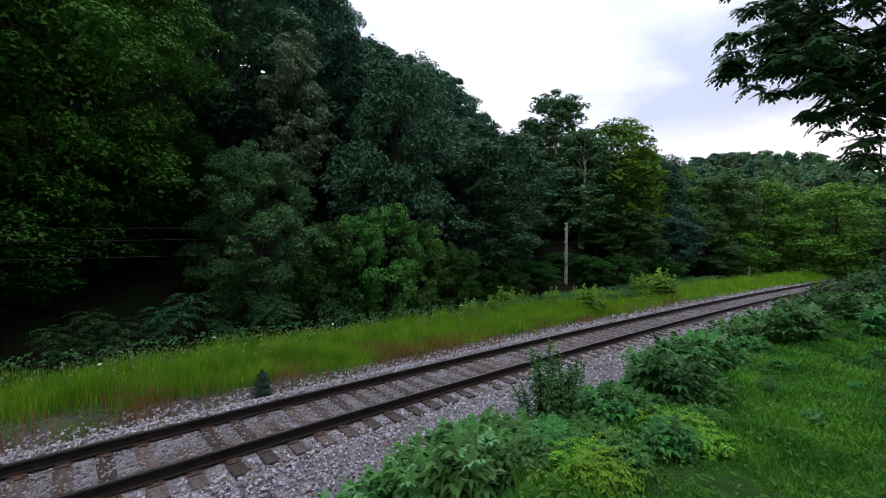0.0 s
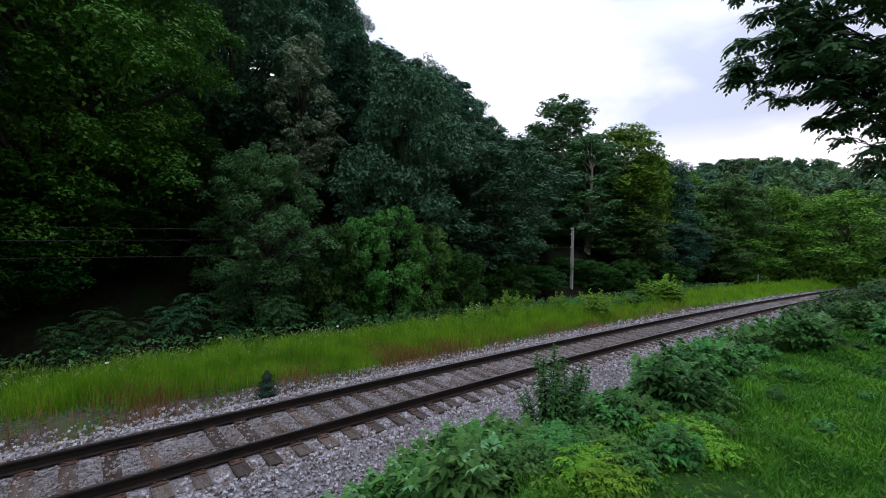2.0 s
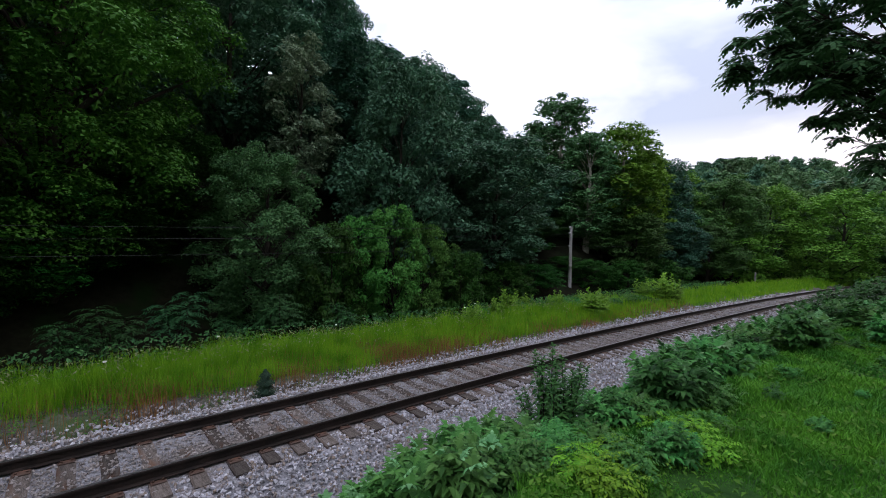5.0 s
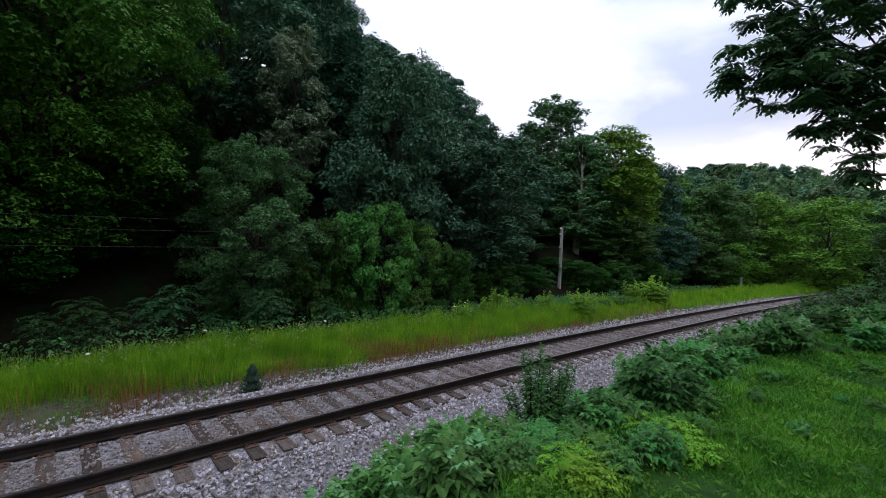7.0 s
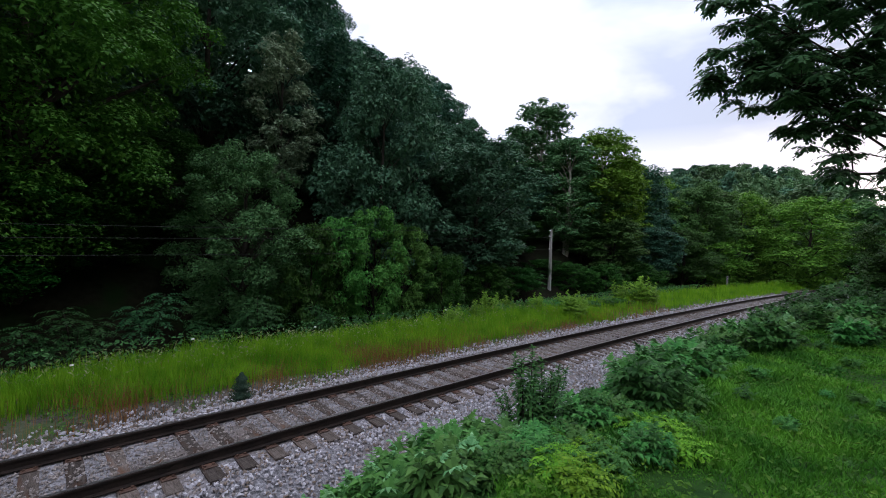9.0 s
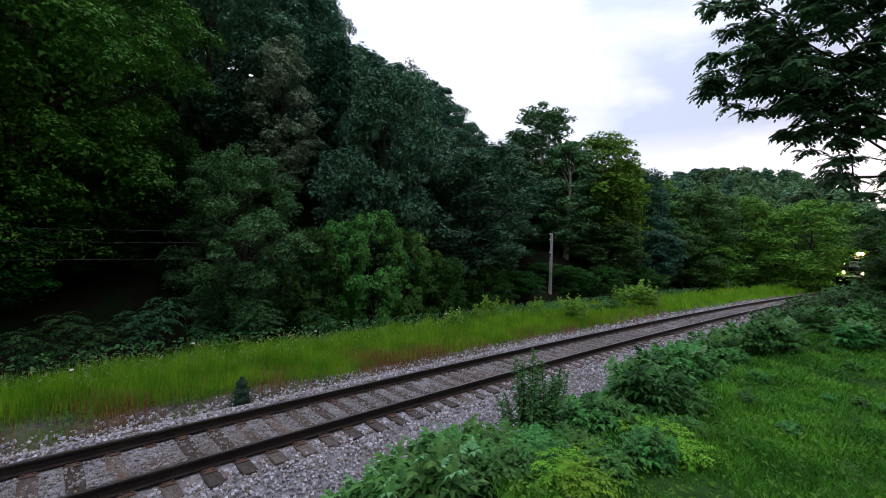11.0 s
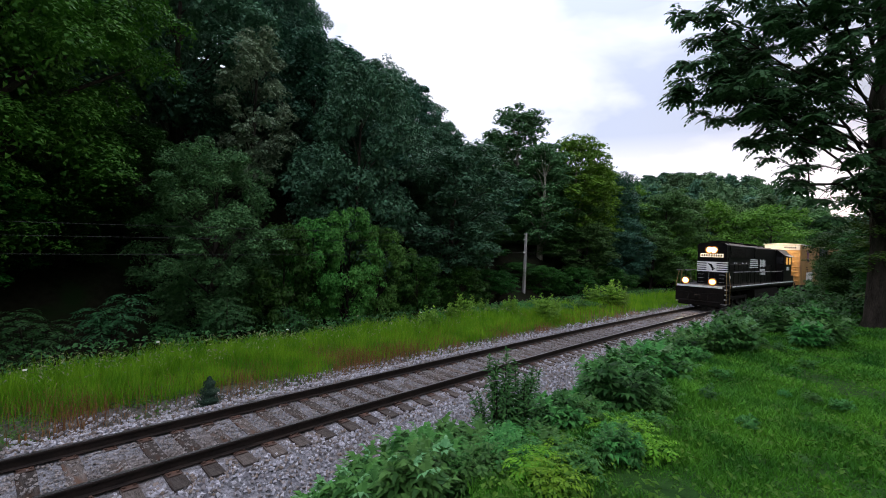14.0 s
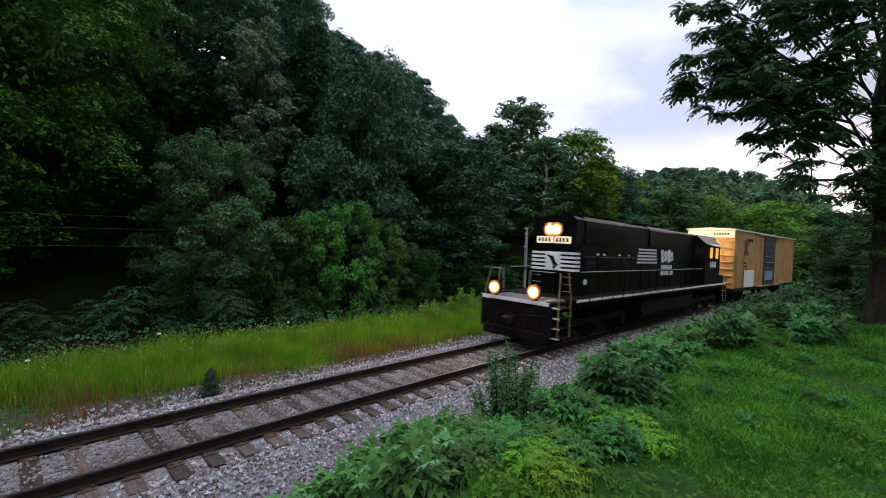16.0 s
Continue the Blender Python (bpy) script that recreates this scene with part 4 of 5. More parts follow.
# edge of the woods, from the near end to the far end
for row in (
    # giants at -63 and -84 stand outside the view, added to block sky light
    (giant, -42.5, 21.5, 21.5, 12.2), (edge_tree, -36, 22.5, 6.5, 6.5), (edge_tree, -44, 21.5, 6.0, 7.0), (edge_tree, -50, 20, 6.0, 6.0), (giant, -63, 19.0, 21.0, 12.5), (giant, -84, 20.0, 21.0, 12.5), (edge_tree, -57, 20, 15.0, 8.0), (edge_tree, -31, 24.0, 8.5, 6.5),
    (sage_tree, -22.3, 20.5, 7.4, 6.6), (shrub, -11.0, 21.0, 4.6, 3.6), (shrub, -6.3, 21.5, 5.3, 4.0), (shrub, -2.2, 22.5, 4.5, 3.8), (shrub, 1.0, 24.5, 3.4, 3.2), (bush, 3.0, 23.5, 3.0, 4.2), (bush, -14, 20.0, 4.2, 4.4),
    (bush, 9.0, 28, 2.4, 4.5), (bush, 9.0, 34, 3.2, 5.0), (bush, 11.6, 36.5, 3.0, 5.0), (edge_tree, 12.8, 40, 6.0, 7.0), (edge_tree, 7.4, 33, 4.6, 5.0), (bush, 13, 33, 2.0, 5.0),
    (wispy, 15.6, 47, 19.3, 10.8), (wispy, 13.4, 49, 17.0, 8.5), (wispy, 10.6, 47, 15.0, 8.0), (wispy, 19.2, 44, 14.4, 8.6), (sycamore, 23.3, 47, 16.2, 9.8), (sycamore, 26.0, 49, 13.6, 6.0), (ash, 9.8, 43, 10.5, 7.5), (wispy, 13.6, 45, 12.5, 8.5), (ash, 21.0, 47, 12.0, 8.0), (ash, 29.0, 58, 11.5, 9.0), (maple, -12.5, 30, 12.0, 8.0), (oak, -4.5, 31, 12.0, 8.0), (oak, 2.5, 33, 11.5, 8.0), (maple, 7.6, 37, 10.0, 7.0), (oak, -8.5, 27, 8.0, 6.0), (edge_tree, 10.5, 37, 5.5, 6.0), (ash, 18.5, 47, 12.0, 9.0),
    (oak, 10, 46, 9.5, 8.0), (ash, 13.5, 50, 10.0, 8.0), (oak, -33, 42, 30.0, 10.0),
    (ash, 28, 55, 11.0, 10.0), (glade, 30.6, 62, 10.5, 9.0),
    (pale, -18.2, 26.5, 15.3, 4.6), (oak, -19.5, 37, 14.0, 8.0),
    (oak, 8.5, 36, 4.6, 6.0), (ash, 13, 43, 5.8, 7.5), (ash, 17.5, 45, 6.2, 7.5), (ash, 21, 45, 6.6, 7.5), (ash, 25, 45, 6.6, 7.5), (oak, 29, 49, 6.2, 7.5), (ash, 32.5, 55, 6.4, 8.5), (bush, 16, 37.5, 2.6, 5.0), (bush, 20, 38.5, 2.4, 5.0), (bush, 24, 41, 2.4, 5.0), (bush, 28, 45, 2.6, 6.0),
    (glade, 34.7, 62, 7.3, 11.0), (glade, 38, 70, 12.0, 12.5), (glade, 43.8, 66, 10.6, 12.0), (ash, 41.0, 76, 12.0, 10.0), (ash, 47, 78, 11.0, 12.0),
    (glade, 36.0, 78, 10.0, 10.0), (ash, 33.0, 75, 10.0, 10.0), (maple, 50, 80, 10.5, 12.0), (oak, 53, 60, 9.0, 10.0), (maple, 57, 55, 9.0, 10.0),
):
    put(*row)

# the wooded slope: tops capped by bearing to fit the skyline from the camera
SKYLINE = ((-70, 40), (-30, 39), (-20, 36), (-14, 30.0), (-12.5, 27.0), (-10, 24.6), (-6.4, 23.6), (-0.3, 21.8), (5, 18.0), (7.5, 15.0), (9.5, 11.5), (14, 11.5), (20, 12.0), (27, 11.5), (30, 9.5), (36, 8.0), (60, 7.0))
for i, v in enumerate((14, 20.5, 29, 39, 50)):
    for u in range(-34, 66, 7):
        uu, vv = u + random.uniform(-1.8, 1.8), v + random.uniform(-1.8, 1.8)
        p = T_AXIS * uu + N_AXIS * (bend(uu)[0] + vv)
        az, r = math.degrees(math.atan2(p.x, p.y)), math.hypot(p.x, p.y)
        el = np.interp(az, [c[0] for c in SKYLINE], [c[1] for c in SKYLINE])
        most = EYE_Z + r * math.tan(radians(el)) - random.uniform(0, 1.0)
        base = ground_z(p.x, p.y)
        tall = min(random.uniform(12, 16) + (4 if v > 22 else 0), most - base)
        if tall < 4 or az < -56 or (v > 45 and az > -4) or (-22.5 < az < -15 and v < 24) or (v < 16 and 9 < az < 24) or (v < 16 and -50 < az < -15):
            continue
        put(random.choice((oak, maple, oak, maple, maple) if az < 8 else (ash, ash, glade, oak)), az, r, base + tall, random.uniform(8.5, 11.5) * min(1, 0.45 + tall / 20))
state = random.getstate()
# extra trees set to fill the skyline as the camera sees it
SKYLINE_FILL = ((oak, -14.2, 57, 32.4, 9.0), (oak, -8.0, 56, 28.6, 9.0), (maple, -3.2, 54, 26.8, 9.5), (oak, 0.2, 52, 24.0, 8.5))
for row in SKYLINE_FILL:
    put(*row)
random.setstate(state)

# wooded hill beyond the bend of the track
for i in range(100):
    az, r = 23 + (i * 0.618 % 1) * 33, 95 + (i % 9) * 14 + random.uniform(-8, 8)
    x, y = spot(az, r)
    base = ground_z(x, y)
    most = EYE_Z + r * math.tan(radians(np.interp(az, (22, 27, 29, 31.5, 34, 38, 43, 46, 48.3, 56), (8.0, 8.8, 9.3, 10.4, 10.6, 10.4, 10.0, 7.2, 4.7, 4.5)))) - random.uniform(0, 1.5)
    tall = min(random.uniform(13, 18), most - base)
    if tall > 5:
        put(random.choice((far_tree, hill_tree)), az, r, base + tall, random.uniform(8, 15))

# tree group by the track on the near side, past the lawn
for row in ((edge_tree, 50.6, 25, 5.2, 4.4), (edge_tree, 54.5, 22, 5.4, 5.4), (lime, 58, 18, 7.0, 7.0), (bush, 50.4, 25, 3.6, 4.0), 
            (bush, 51.0, 31, 4.6, 5.0)):
    put(*row)


# ---- verge and lawn ----
def blades(seed, points, height, width, lean=0.5, reds=None):
    """Bent grass blades, five corners each, standing at the points (x, y, z)."""
    rng = np.random.default_rng(seed)
    p = np.asarray(points)
    n = len(p)
    h = height * rng.uniform(0.55, 1.2, n)
    w = rng.uniform(0, 6.283, n)
    side = np.stack([np.cos(w), np.sin(w), np.zeros(n)], 1)
    w2 = w + rng.uniform(0.6, 2.5, n)
    fall = np.stack([np.cos(w2), np.sin(w2), np.zeros(n)], 1) * (h * rng.uniform(0.05, lean, n))[:, None]
    up = np.array([0, 0, 1.0])
    half = side * (np.broadcast_to(width, n) * rng.uniform(0.6, 1.3, n) / 2)[:, None]
    mid = p + up * (h * 0.55)[:, None] + fall * 0.3
    tip = p + up * (h * 0.97)[:, None] + fall
    v = np.stack([p - half, p + half, mid + half * 0.8, mid - half * 0.8, tip], 1).reshape(-1, 3)
    i = np.arange(n)[:, None] * 5
    faces = [tuple(f) for f in (i + np.array([0, 1, 2, 3])).tolist()] + [tuple(f) for f in (i + np.array([3, 2, 4])).tolist()]
    return v, faces, tip


def strip_points(rng, count, u0, u1, v0, v1, thin=None):
    out = []
    while len(out) < count:
        u, v = rng.uniform(u0, u1), rng.uniform(v0, v1)
        if thin and rng.random() > thin(u, v):
            continue
        p = T_AXIS * u + N_AXIS * (bend(u)[0] + v)
        out.append((p.x, p.y, ground_z(p.x, p.y) - 0.01))
    return np.array(out)


def verge_thin(u, v):
    patch = noise.noise((u * 0.55, v * 1.2, 7))
    return ease(3.0, 3.6, v + 0.5 * patch - 0.10 * max(0, 6 - u)) * (0.55 + 0.45 * ease(-0.4, 0.2, patch))


def build_verge():
    rng = np.random.default_rng(9)
    sets = ((-9, 9, 34000, 0.011, 0.60), (9, 24, 17000, 0.018, 0.66), (24, 75, 13000, 0.036, 0.66))
    V, F, at, tips = [], [], 0, []
    for k, (u0, u1, count, width, height) in enumerate(sets):
        pts = strip_points(rng, count, u0, u1, 2.6, 6.5, verge_thin)
        uv = np.array([track_uv(x, y)[1] for x, y, z in pts])
        v, f, tip = blades(40 + k, pts, height * np.clip(0.55 + 0.22 * (uv - 2.8), 0.45, 1.1) * np.array([1 + 0.55 * noise.noise((x * 0.7, y * 0.7, 12)) for x, y, z in pts]), width)
        V.append(v)
        F += [tuple(i + at for i in q) for q in f]
        at += len(v)
        tips.append(tip[uv > 4.6][: 1500 // (k + 1)])
    tagged(laid("tall_grass", mesh_of("tall_grass", np.concatenate(V), F, M_GRASS)), "tall yellow-green grass on the far verge", "grass", kind="stuff")
    pts = strip_points(rng, 9500, -8, 30, 2.8, 5.2, lambda u, v: (max(0.0, noise.noise((u * 0.45 + 9, v * 0.7, 2))) * 1.6 + 0.1) * (1 - ease(3.4, 5.0, v) * 0.7))
    v, f, _ = blades(51, pts, 0.48, 0.010)
    tagged(laid("dry_grass", mesh_of("dry_grass", v, f, M_STRAW)), "reddish brown dry stalks among the verge grass", "grass", kind="stuff")
    # drooping seed heads
    tip = np.concatenate(tips)
    c = tip + rng.normal(size=tip.shape) * 0.02
    v, f = leaf_quads(c, np.array([0, 0, 0.4]) + ball(rng, len(c)), 0.11, rng, slim=0.26)
    tagged(laid("seed_heads", mesh_of("seed_heads", v, f, M_HEADS)), "pale drooping seed heads over the verge grass", "grass", kind="stuff")
    # low weeds along the toe of the ballast and broad weeds behind the grass
    pts = strip_points(rng, 5200, -8, 40, 2.3, 4.4, lambda u, v: max(0.0, noise.noise((u * 0.9, v, 5)) + 0.1))
    v, f = leaf_quads(pts + np.array([0, 0, 0.06]) + rng.uniform(0, 0.10, (len(pts), 1)) * np.array([0, 0, 1]), np.array([0, 0, 1.2]) + ball(rng, len(pts)) * 0.8, 0.075, rng)
    tagged(laid("low_weeds", mesh_of("low_weeds", v, f, M_BRIGHT)), "low green weeds in the gravel edge", "weeds", kind="stuff")
    pts = strip_points(rng, 4500, -9, 45, 5.9, 7.8)
    v, f = leaf_quads(pts + np.array([0, 0, 1.0]) * (0.15 + 0.75 * rng.random((len(pts), 1)) ** 0.7), np.array([0, 0, 0.9]) + ball(rng, len(pts)) * 0.8, 0.13, rng)
    tagged(laid("broad_weeds", mesh_of("broad_weeds", v, f, M_SAGE)), "broad-leaved green weeds behind the verge grass", "weeds", kind="stuff")


def lawn_spots(rng, count, az0, az1, r0, span, power):
    pts = []
    while len(pts) < count:
        x, y = spot(rng.uniform(az0, az1), r0 + span * rng.random() ** power)
        v = track_uv(x, y)[1]
        if v > -4.2 or (v > -5.6 and rng.random() < 0.6):
            continue
        pts.append((x, y, ground_z(x, y) - 0.01))
    return np.array(pts)


def build_lawn():
    rng = np.random.default_rng(13)
    # tufts of a few bent blades, taller in patches
    feet = np.concatenate([lawn_spots(rng, 15000, 12, 62, 2.2, 11, 1.3), lawn_spots(rng, 6000, 30, 62, 12, 18, 1.2), lawn_spots(rng, 5000, -180, 180, 1.0, 12, 0.8)])
    each = 9
    tuft = np.array([noise.noise((x * 0.9, y * 0.9, 1)) + 0.6 * noise.noise((x * 2.6, y * 2.6, 4)) for x, y, z in feet])
    far = np.hypot(feet[:, 0], feet[:, 1])
    pts = np.repeat(feet, each, 0) + rng.normal(size=(len(feet) * each, 3)) * np.array([0.035, 0.035, 0]) * (1 + 0.06 * np.repeat(far, each))[:, None]
    h = np.clip(0.085 + 0.105 * np.repeat(tuft, each), 0.02, 0.26)
    v, f, _ = blades(14, pts, h, 0.0045 + 0.0016 * np.repeat(far, each), lean=0.9)
    tagged(laid("lawn_grass", mesh_of("lawn_grass", v, f, M_LAWN)), "rough mown green lawn", "lawn", kind="stuff")
    # broad low leaves in patches
    pick = lawn_spots(rng, 12000, 12, 60, 2.4, 13, 1.3)
    pick = pick[np.array([noise.noise((x * 0.8 + 4, y * 0.8, 6)) for x, y, z in pick]) + rng.normal(size=len(pick)) * 0.35 > 0.0]
    v, f = leaf_quads(pick + np.array([0, 0, 0.05]) + rng.uniform(0, 0.07, (len(pick), 1)) * np.array([0, 0, 1]), np.array([0, 0, 1.3]) + ball(rng, len(pick)) * 0.7, 0.046, rng, slim=0.7)
    tagged(laid("lawn_weeds", mesh_of("lawn_weeds", v, f, M_LAWN_WEED)), "clover and plantain leaves in the lawn", "lawn", kind="stuff")


# ---- plants of the near bank ----
def leaf_fan(at, way, size, lobes, spread, rng, slim=0.3, droop=0.25):
    """A lobed leaf: pointed lobes fanned out from one stalk. Returns quads."""
    way = np.asarray(way, float)
    way /= np.linalg.norm(way)
    side = np.cross(way, (0, 0, 1.0))
    side /= max(np.linalg.norm(side), 1e-6)
    nrm = np.cross(side, way)
    V = []
    for k in range(lobes):
        w = (k / (lobes - 1) - 0.5) * 2 * spread if lobes > 1 else 0
        d = way * math.cos(w) + side * math.sin(w)
        o = np.cross(nrm, d)
        s = size * (1 - 0.35 * abs(w) / max(spread, 0.1)) * rng.uniform(0.85, 1.15)
        mid, tip = at + d * s * 0.5 + nrm * s * 0.05, at + d * s - np.array([0, 0, 1.0]) * s * droop
        V.append([at, mid + o * s * slim * 0.5 + nrm * s * 0.05, tip, mid - o * s * slim * 0.5 + nrm * s * 0.05])
    return np.array(V)


def pinnate(at, way, length, pairs, leaflet, rng, droop=0.35, slim=0.34):
    """A compound leaf: leaflets in pairs along a drooping stalk. Returns quads."""
    way = np.asarray(way, float)
    way /= np.linalg.norm(way)
    V, p, d, step = [], np.asarray(at, float), way.copy(), length / (pairs + 1)
    for k in range(pairs + 1):
        p = p + d * step
        d = d - np.array([0, 0, 1.0]) * droop / pairs
        d /= np.linalg.norm(d)
        side = np.cross(d, (0, 0, 1.0))
        side /= max(np.linalg.norm(side), 1e-6)
        for s in (-1, 1) if k < pairs else (0,):
            o = d * (0.45 if s else 1) + side * s + np.array([0, 0, -0.25 + rng.uniform(-0.25, 0.2)])
            o /= np.linalg.norm(o)
            w = np.cross(o, np.cross(side, d) + rng.normal(size=3) * 0.2)
            w /= max(np.linalg.norm(w), 1e-6)
            L = leaflet * rng.uniform(0.8, 1.15) * (1 - 0.3 * abs(k / pairs - 0.5))
            V.append([p, p + o * L * 0.45 + w * L * slim / 2, p + o * L, p + o * L * 0.45 - w * L * slim / 2])
    return np.array(V)


def quads_mesh(name, V, mat):
    v = np.concatenate(V).reshape(-1, 3)
    return mesh_of(name, v, np.arange(len(v)).reshape(-1, 4), mat)


def weed_clump(name, label, seed, stems, tall, spread, kind, leaf, mats, gap=0.082):
    rng = np.random.default_rng(seed)
    root = thing(name, label, "weed", group="bank weeds")
    limbs, V, P = [], [], []
    for s in range(stems):
        w, k = rng.uniform(0, 6.28), rng.random() ** 0.6
        foot = np.array([math.cos(w), math.sin(w), 0]) * spread * k * 0.5
        h = tall * rng.uniform(0.6, 1.1) * (1.05 - 0.35 * k)
        tip = foot * 2.0 + np.array([rng.normal() * 0.06, rng.normal() * 0.06, h])
        pts = [foot * (1 - q) + tip * q + np.array([0, 0, 0.06 * math.sin(q * 3.1)]) for q in (0, 0.33, 0.66, 1)]
        limbs.append([(Vector(p), 0.007 * (1.2 - 0.25 * i)) for i, p in enumerate(pts)])
        n = int(h / gap)
        turn = rng.uniform(0, 6.28)
        for i in range(n):
            q = 0.15 + 0.85 * (i + 1) / n
            p = foot * (1 - q) + tip * q + np.array([0, 0, 0.06 * math.sin(q * 3.1)])
            turn += 2.4
            rise = 0.1 + 0.9 * q ** 4
            d = np.array([math.cos(turn), math.sin(turn), rise + rng.uniform(-0.15, 0.2)])
            size = leaf * (0.55 + 0.75 * math.sin(math.pi * (0.15 + 0.75 * q))) * rng.uniform(0.8, 1.15)
            into = P if (q > 0.84 and len(mats) > 1 and rng.random() < 0.42) else V
            if kind == "lobed":
                into.append(leaf_fan(p, d, size, 5, 0.95, rng, slim=0.30))
                into.append(leaf_fan(p + d / np.linalg.norm(d) * size * 0.35, d, size * 0.75, 3, 0.7, rng, slim=0.34))
            elif kind == "small":
                into.append(leaf_fan(p, d, size * 0.5, 3, 0.8, rng, slim=0.32))
            else:
                into.append(pinnate(p, d, size * 2.0, 5, size * 0.75, rng, droop=0.8, slim=0.42))
    v, f = branch_mesh(None, limbs)
    tagged(laid("stem", mesh_of("stem", v, f, M_BARK if kind == "small" else M_WEED), root), kind="stuff")
    tagged(laid("foliage", quads_mesh("foliage", V, mats[0]), root), kind="stuff")
    if P:
        laid("young_leaves", quads_mesh("young_leaves", P, mats[1]), root, "pale silvery young leaves")
    return root


def build_bank():
    random.seed(17)
    mug = weed_clump("weed_clump", "leafy green mugwort clump with pale young tips on the bank", 71, 10, 0.98, 0.55, "lobed", 0.33, (M_WEED, M_WEED_PALE))
    mug2 = weed_clump("weed_clump", "dense green lobed-leaf weeds on the bank", 72, 11, 0.85, 0.6, "lobed", 0.28, (M_WEED,))
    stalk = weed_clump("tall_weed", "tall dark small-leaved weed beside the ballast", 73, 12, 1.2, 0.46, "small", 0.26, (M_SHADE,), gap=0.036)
    poke = weed_clump("verge_bush", "upright yellow-green leafy bush on the grassy verge", 76, 13, 1.75, 0.75, "lobed", 0.24, (M_YELLOWISH,), gap=0.09)
    fern = weed_clump("sumac_seedling", "yellow-green sumac seedling with compound leaves", 74, 9, 0.5, 0.5, "pinnate", 0.13, (M_YELLOW,), gap=0.05)
    fern2 = weed_clump("sumac_seedling", "green compound-leaved seedling on the bank", 75, 9, 0.55, 0.5, "pinnate", 0.12, (M_WEED,), gap=0.05)
    dim = weed_clump("weed_clump", "dense weeds beyond the lawn, shade put into their dark green", 77, 11, 0.9, 0.6, "lobed", 0.24, (M_SHADE,))
    first = {dim, mug, mug2, stalk, fern, fern2, poke}

    def set_at(proto, az, r, k=1.0):
        x, y = spot(az, r)
        plant(proto, x, y, tall=k, wide=k, first=proto in first, sink=0.02)
        first.discard(proto)

    for i, (az, r, k) in enumerate(((-9, 4.3, 0.8), (-5.5, 4.7, 0.85), (-1, 4.6, 1.0), (3, 4.8, 1.0), (7, 4.9, 1.0), (10.5, 5.0, 0.9), (-6, 3.9, 0.9), (0, 4.0, 1.0), (5, 4.1, 1.0), (10, 4.3, 1.0), (-11.5, 3.8, 0.8),
                                    (-2, 3.5, 0.8), (8, 3.6, 0.8), (4, 3.3, 0.75), (-7.5, 3.4, 0.7))):
        set_at(mug if i % 3 else mug2, az, r, k * 0.72)
    for az, r, k in ((20.2, 23.6, 1.0), (20.9, 24.2, 0.85), (28.3, 32.1, 1.25), (27.6, 32.8, 1.2), (26.0, 32.0, 1.0), (8.3, 20.5, 0.65), (29.0, 32.6, 1.0), (12.0, 24.0, 0.6)):
        set_at(poke, az, r, k)
    for az, r, k in ((15.6, 5.3, 1.05), (17.2, 5.5, 0.95), (14.6, 5.6, 0.8)):
        set_at(stalk, az, r, k)
    for az, r, k in ((19.5, 3.3, 0.45), (22.0, 3.1, 0.45), (23.5, 3.6, 0.42), (31.0, 4.3, 0.42), (32.6, 4.0, 0.46), (27.5, 4.4, 0.34)):
        set_at(fern, az, r, k)
    for az, r, k in ((17, 3.6, 0.6), (15.5, 3.9, 0.6), (25.5, 3.5, 0.45), (26.5, 4.6, 0.5), (33.5, 5.2, 0.5), (19.5, 5.0, 0.45), (29.5, 3.9, 0.45), (13.5, 3.5, 0.6)):
        set_at(fern2, az, r, k)
    for i in range(26):
        set_at(random.choice((fern2, mug2, dim, mug2)), random.uniform(17, 33), random.uniform(3.6, 6.4), random.uniform(0.20, 0.36))
    # heaps of weeds between the lawn and the ballast
    for i in range(135):
        az = random.uniform(22, 50)
        edge = np.interp(az, (22, 31, 42, 52), (4.4, 5.4, 9.2, 13.0))
        r = edge * random.uniform(1.0, 1.65)
        if track_uv(*spot(az, r))[1] > -3.5:
            continue
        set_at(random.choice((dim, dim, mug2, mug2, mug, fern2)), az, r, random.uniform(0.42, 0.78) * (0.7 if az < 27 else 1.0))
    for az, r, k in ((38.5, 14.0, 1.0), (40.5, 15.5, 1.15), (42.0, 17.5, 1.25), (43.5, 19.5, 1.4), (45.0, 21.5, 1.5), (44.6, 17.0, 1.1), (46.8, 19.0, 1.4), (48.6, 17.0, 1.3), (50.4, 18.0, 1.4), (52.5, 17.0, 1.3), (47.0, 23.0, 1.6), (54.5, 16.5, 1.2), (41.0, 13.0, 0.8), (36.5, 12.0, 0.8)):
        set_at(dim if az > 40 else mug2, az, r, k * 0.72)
    for i in range(34):
        set_at(random.choice((fern2, mug2, mug2, dim)), random.uniform(30, 50), random.uniform(3.4, 12.0), random.uniform(0.12, 0.26))
    for az, r, k in ((6.5, 20.6, 0.8), (9.5, 21.6, 0.9), (11.0, 22.4, 1.0), (13.0, 23.2, 1.0), (14.5, 24.2, 1.0), (16.0, 25.0, 1.1), (18.0, 26.0, 1.0), (22.5, 27.5, 0.9), (24.0, 29.0, 1.0), (5.0, 19.6, 0.7)):
        set_at(mug2, az, r, k)
    for i in range(22):
        az = 4 + i * 1.2 + random.uniform(-0.5, 0.5)
        set_at(random.choice((mug2, poke, mug2)), az, np.interp(az, (4, 12, 20, 30), (19.2, 22.6, 26.4, 33.0)) + random.uniform(-0.5, 1.2), random.uniform(0.55, 0.9))
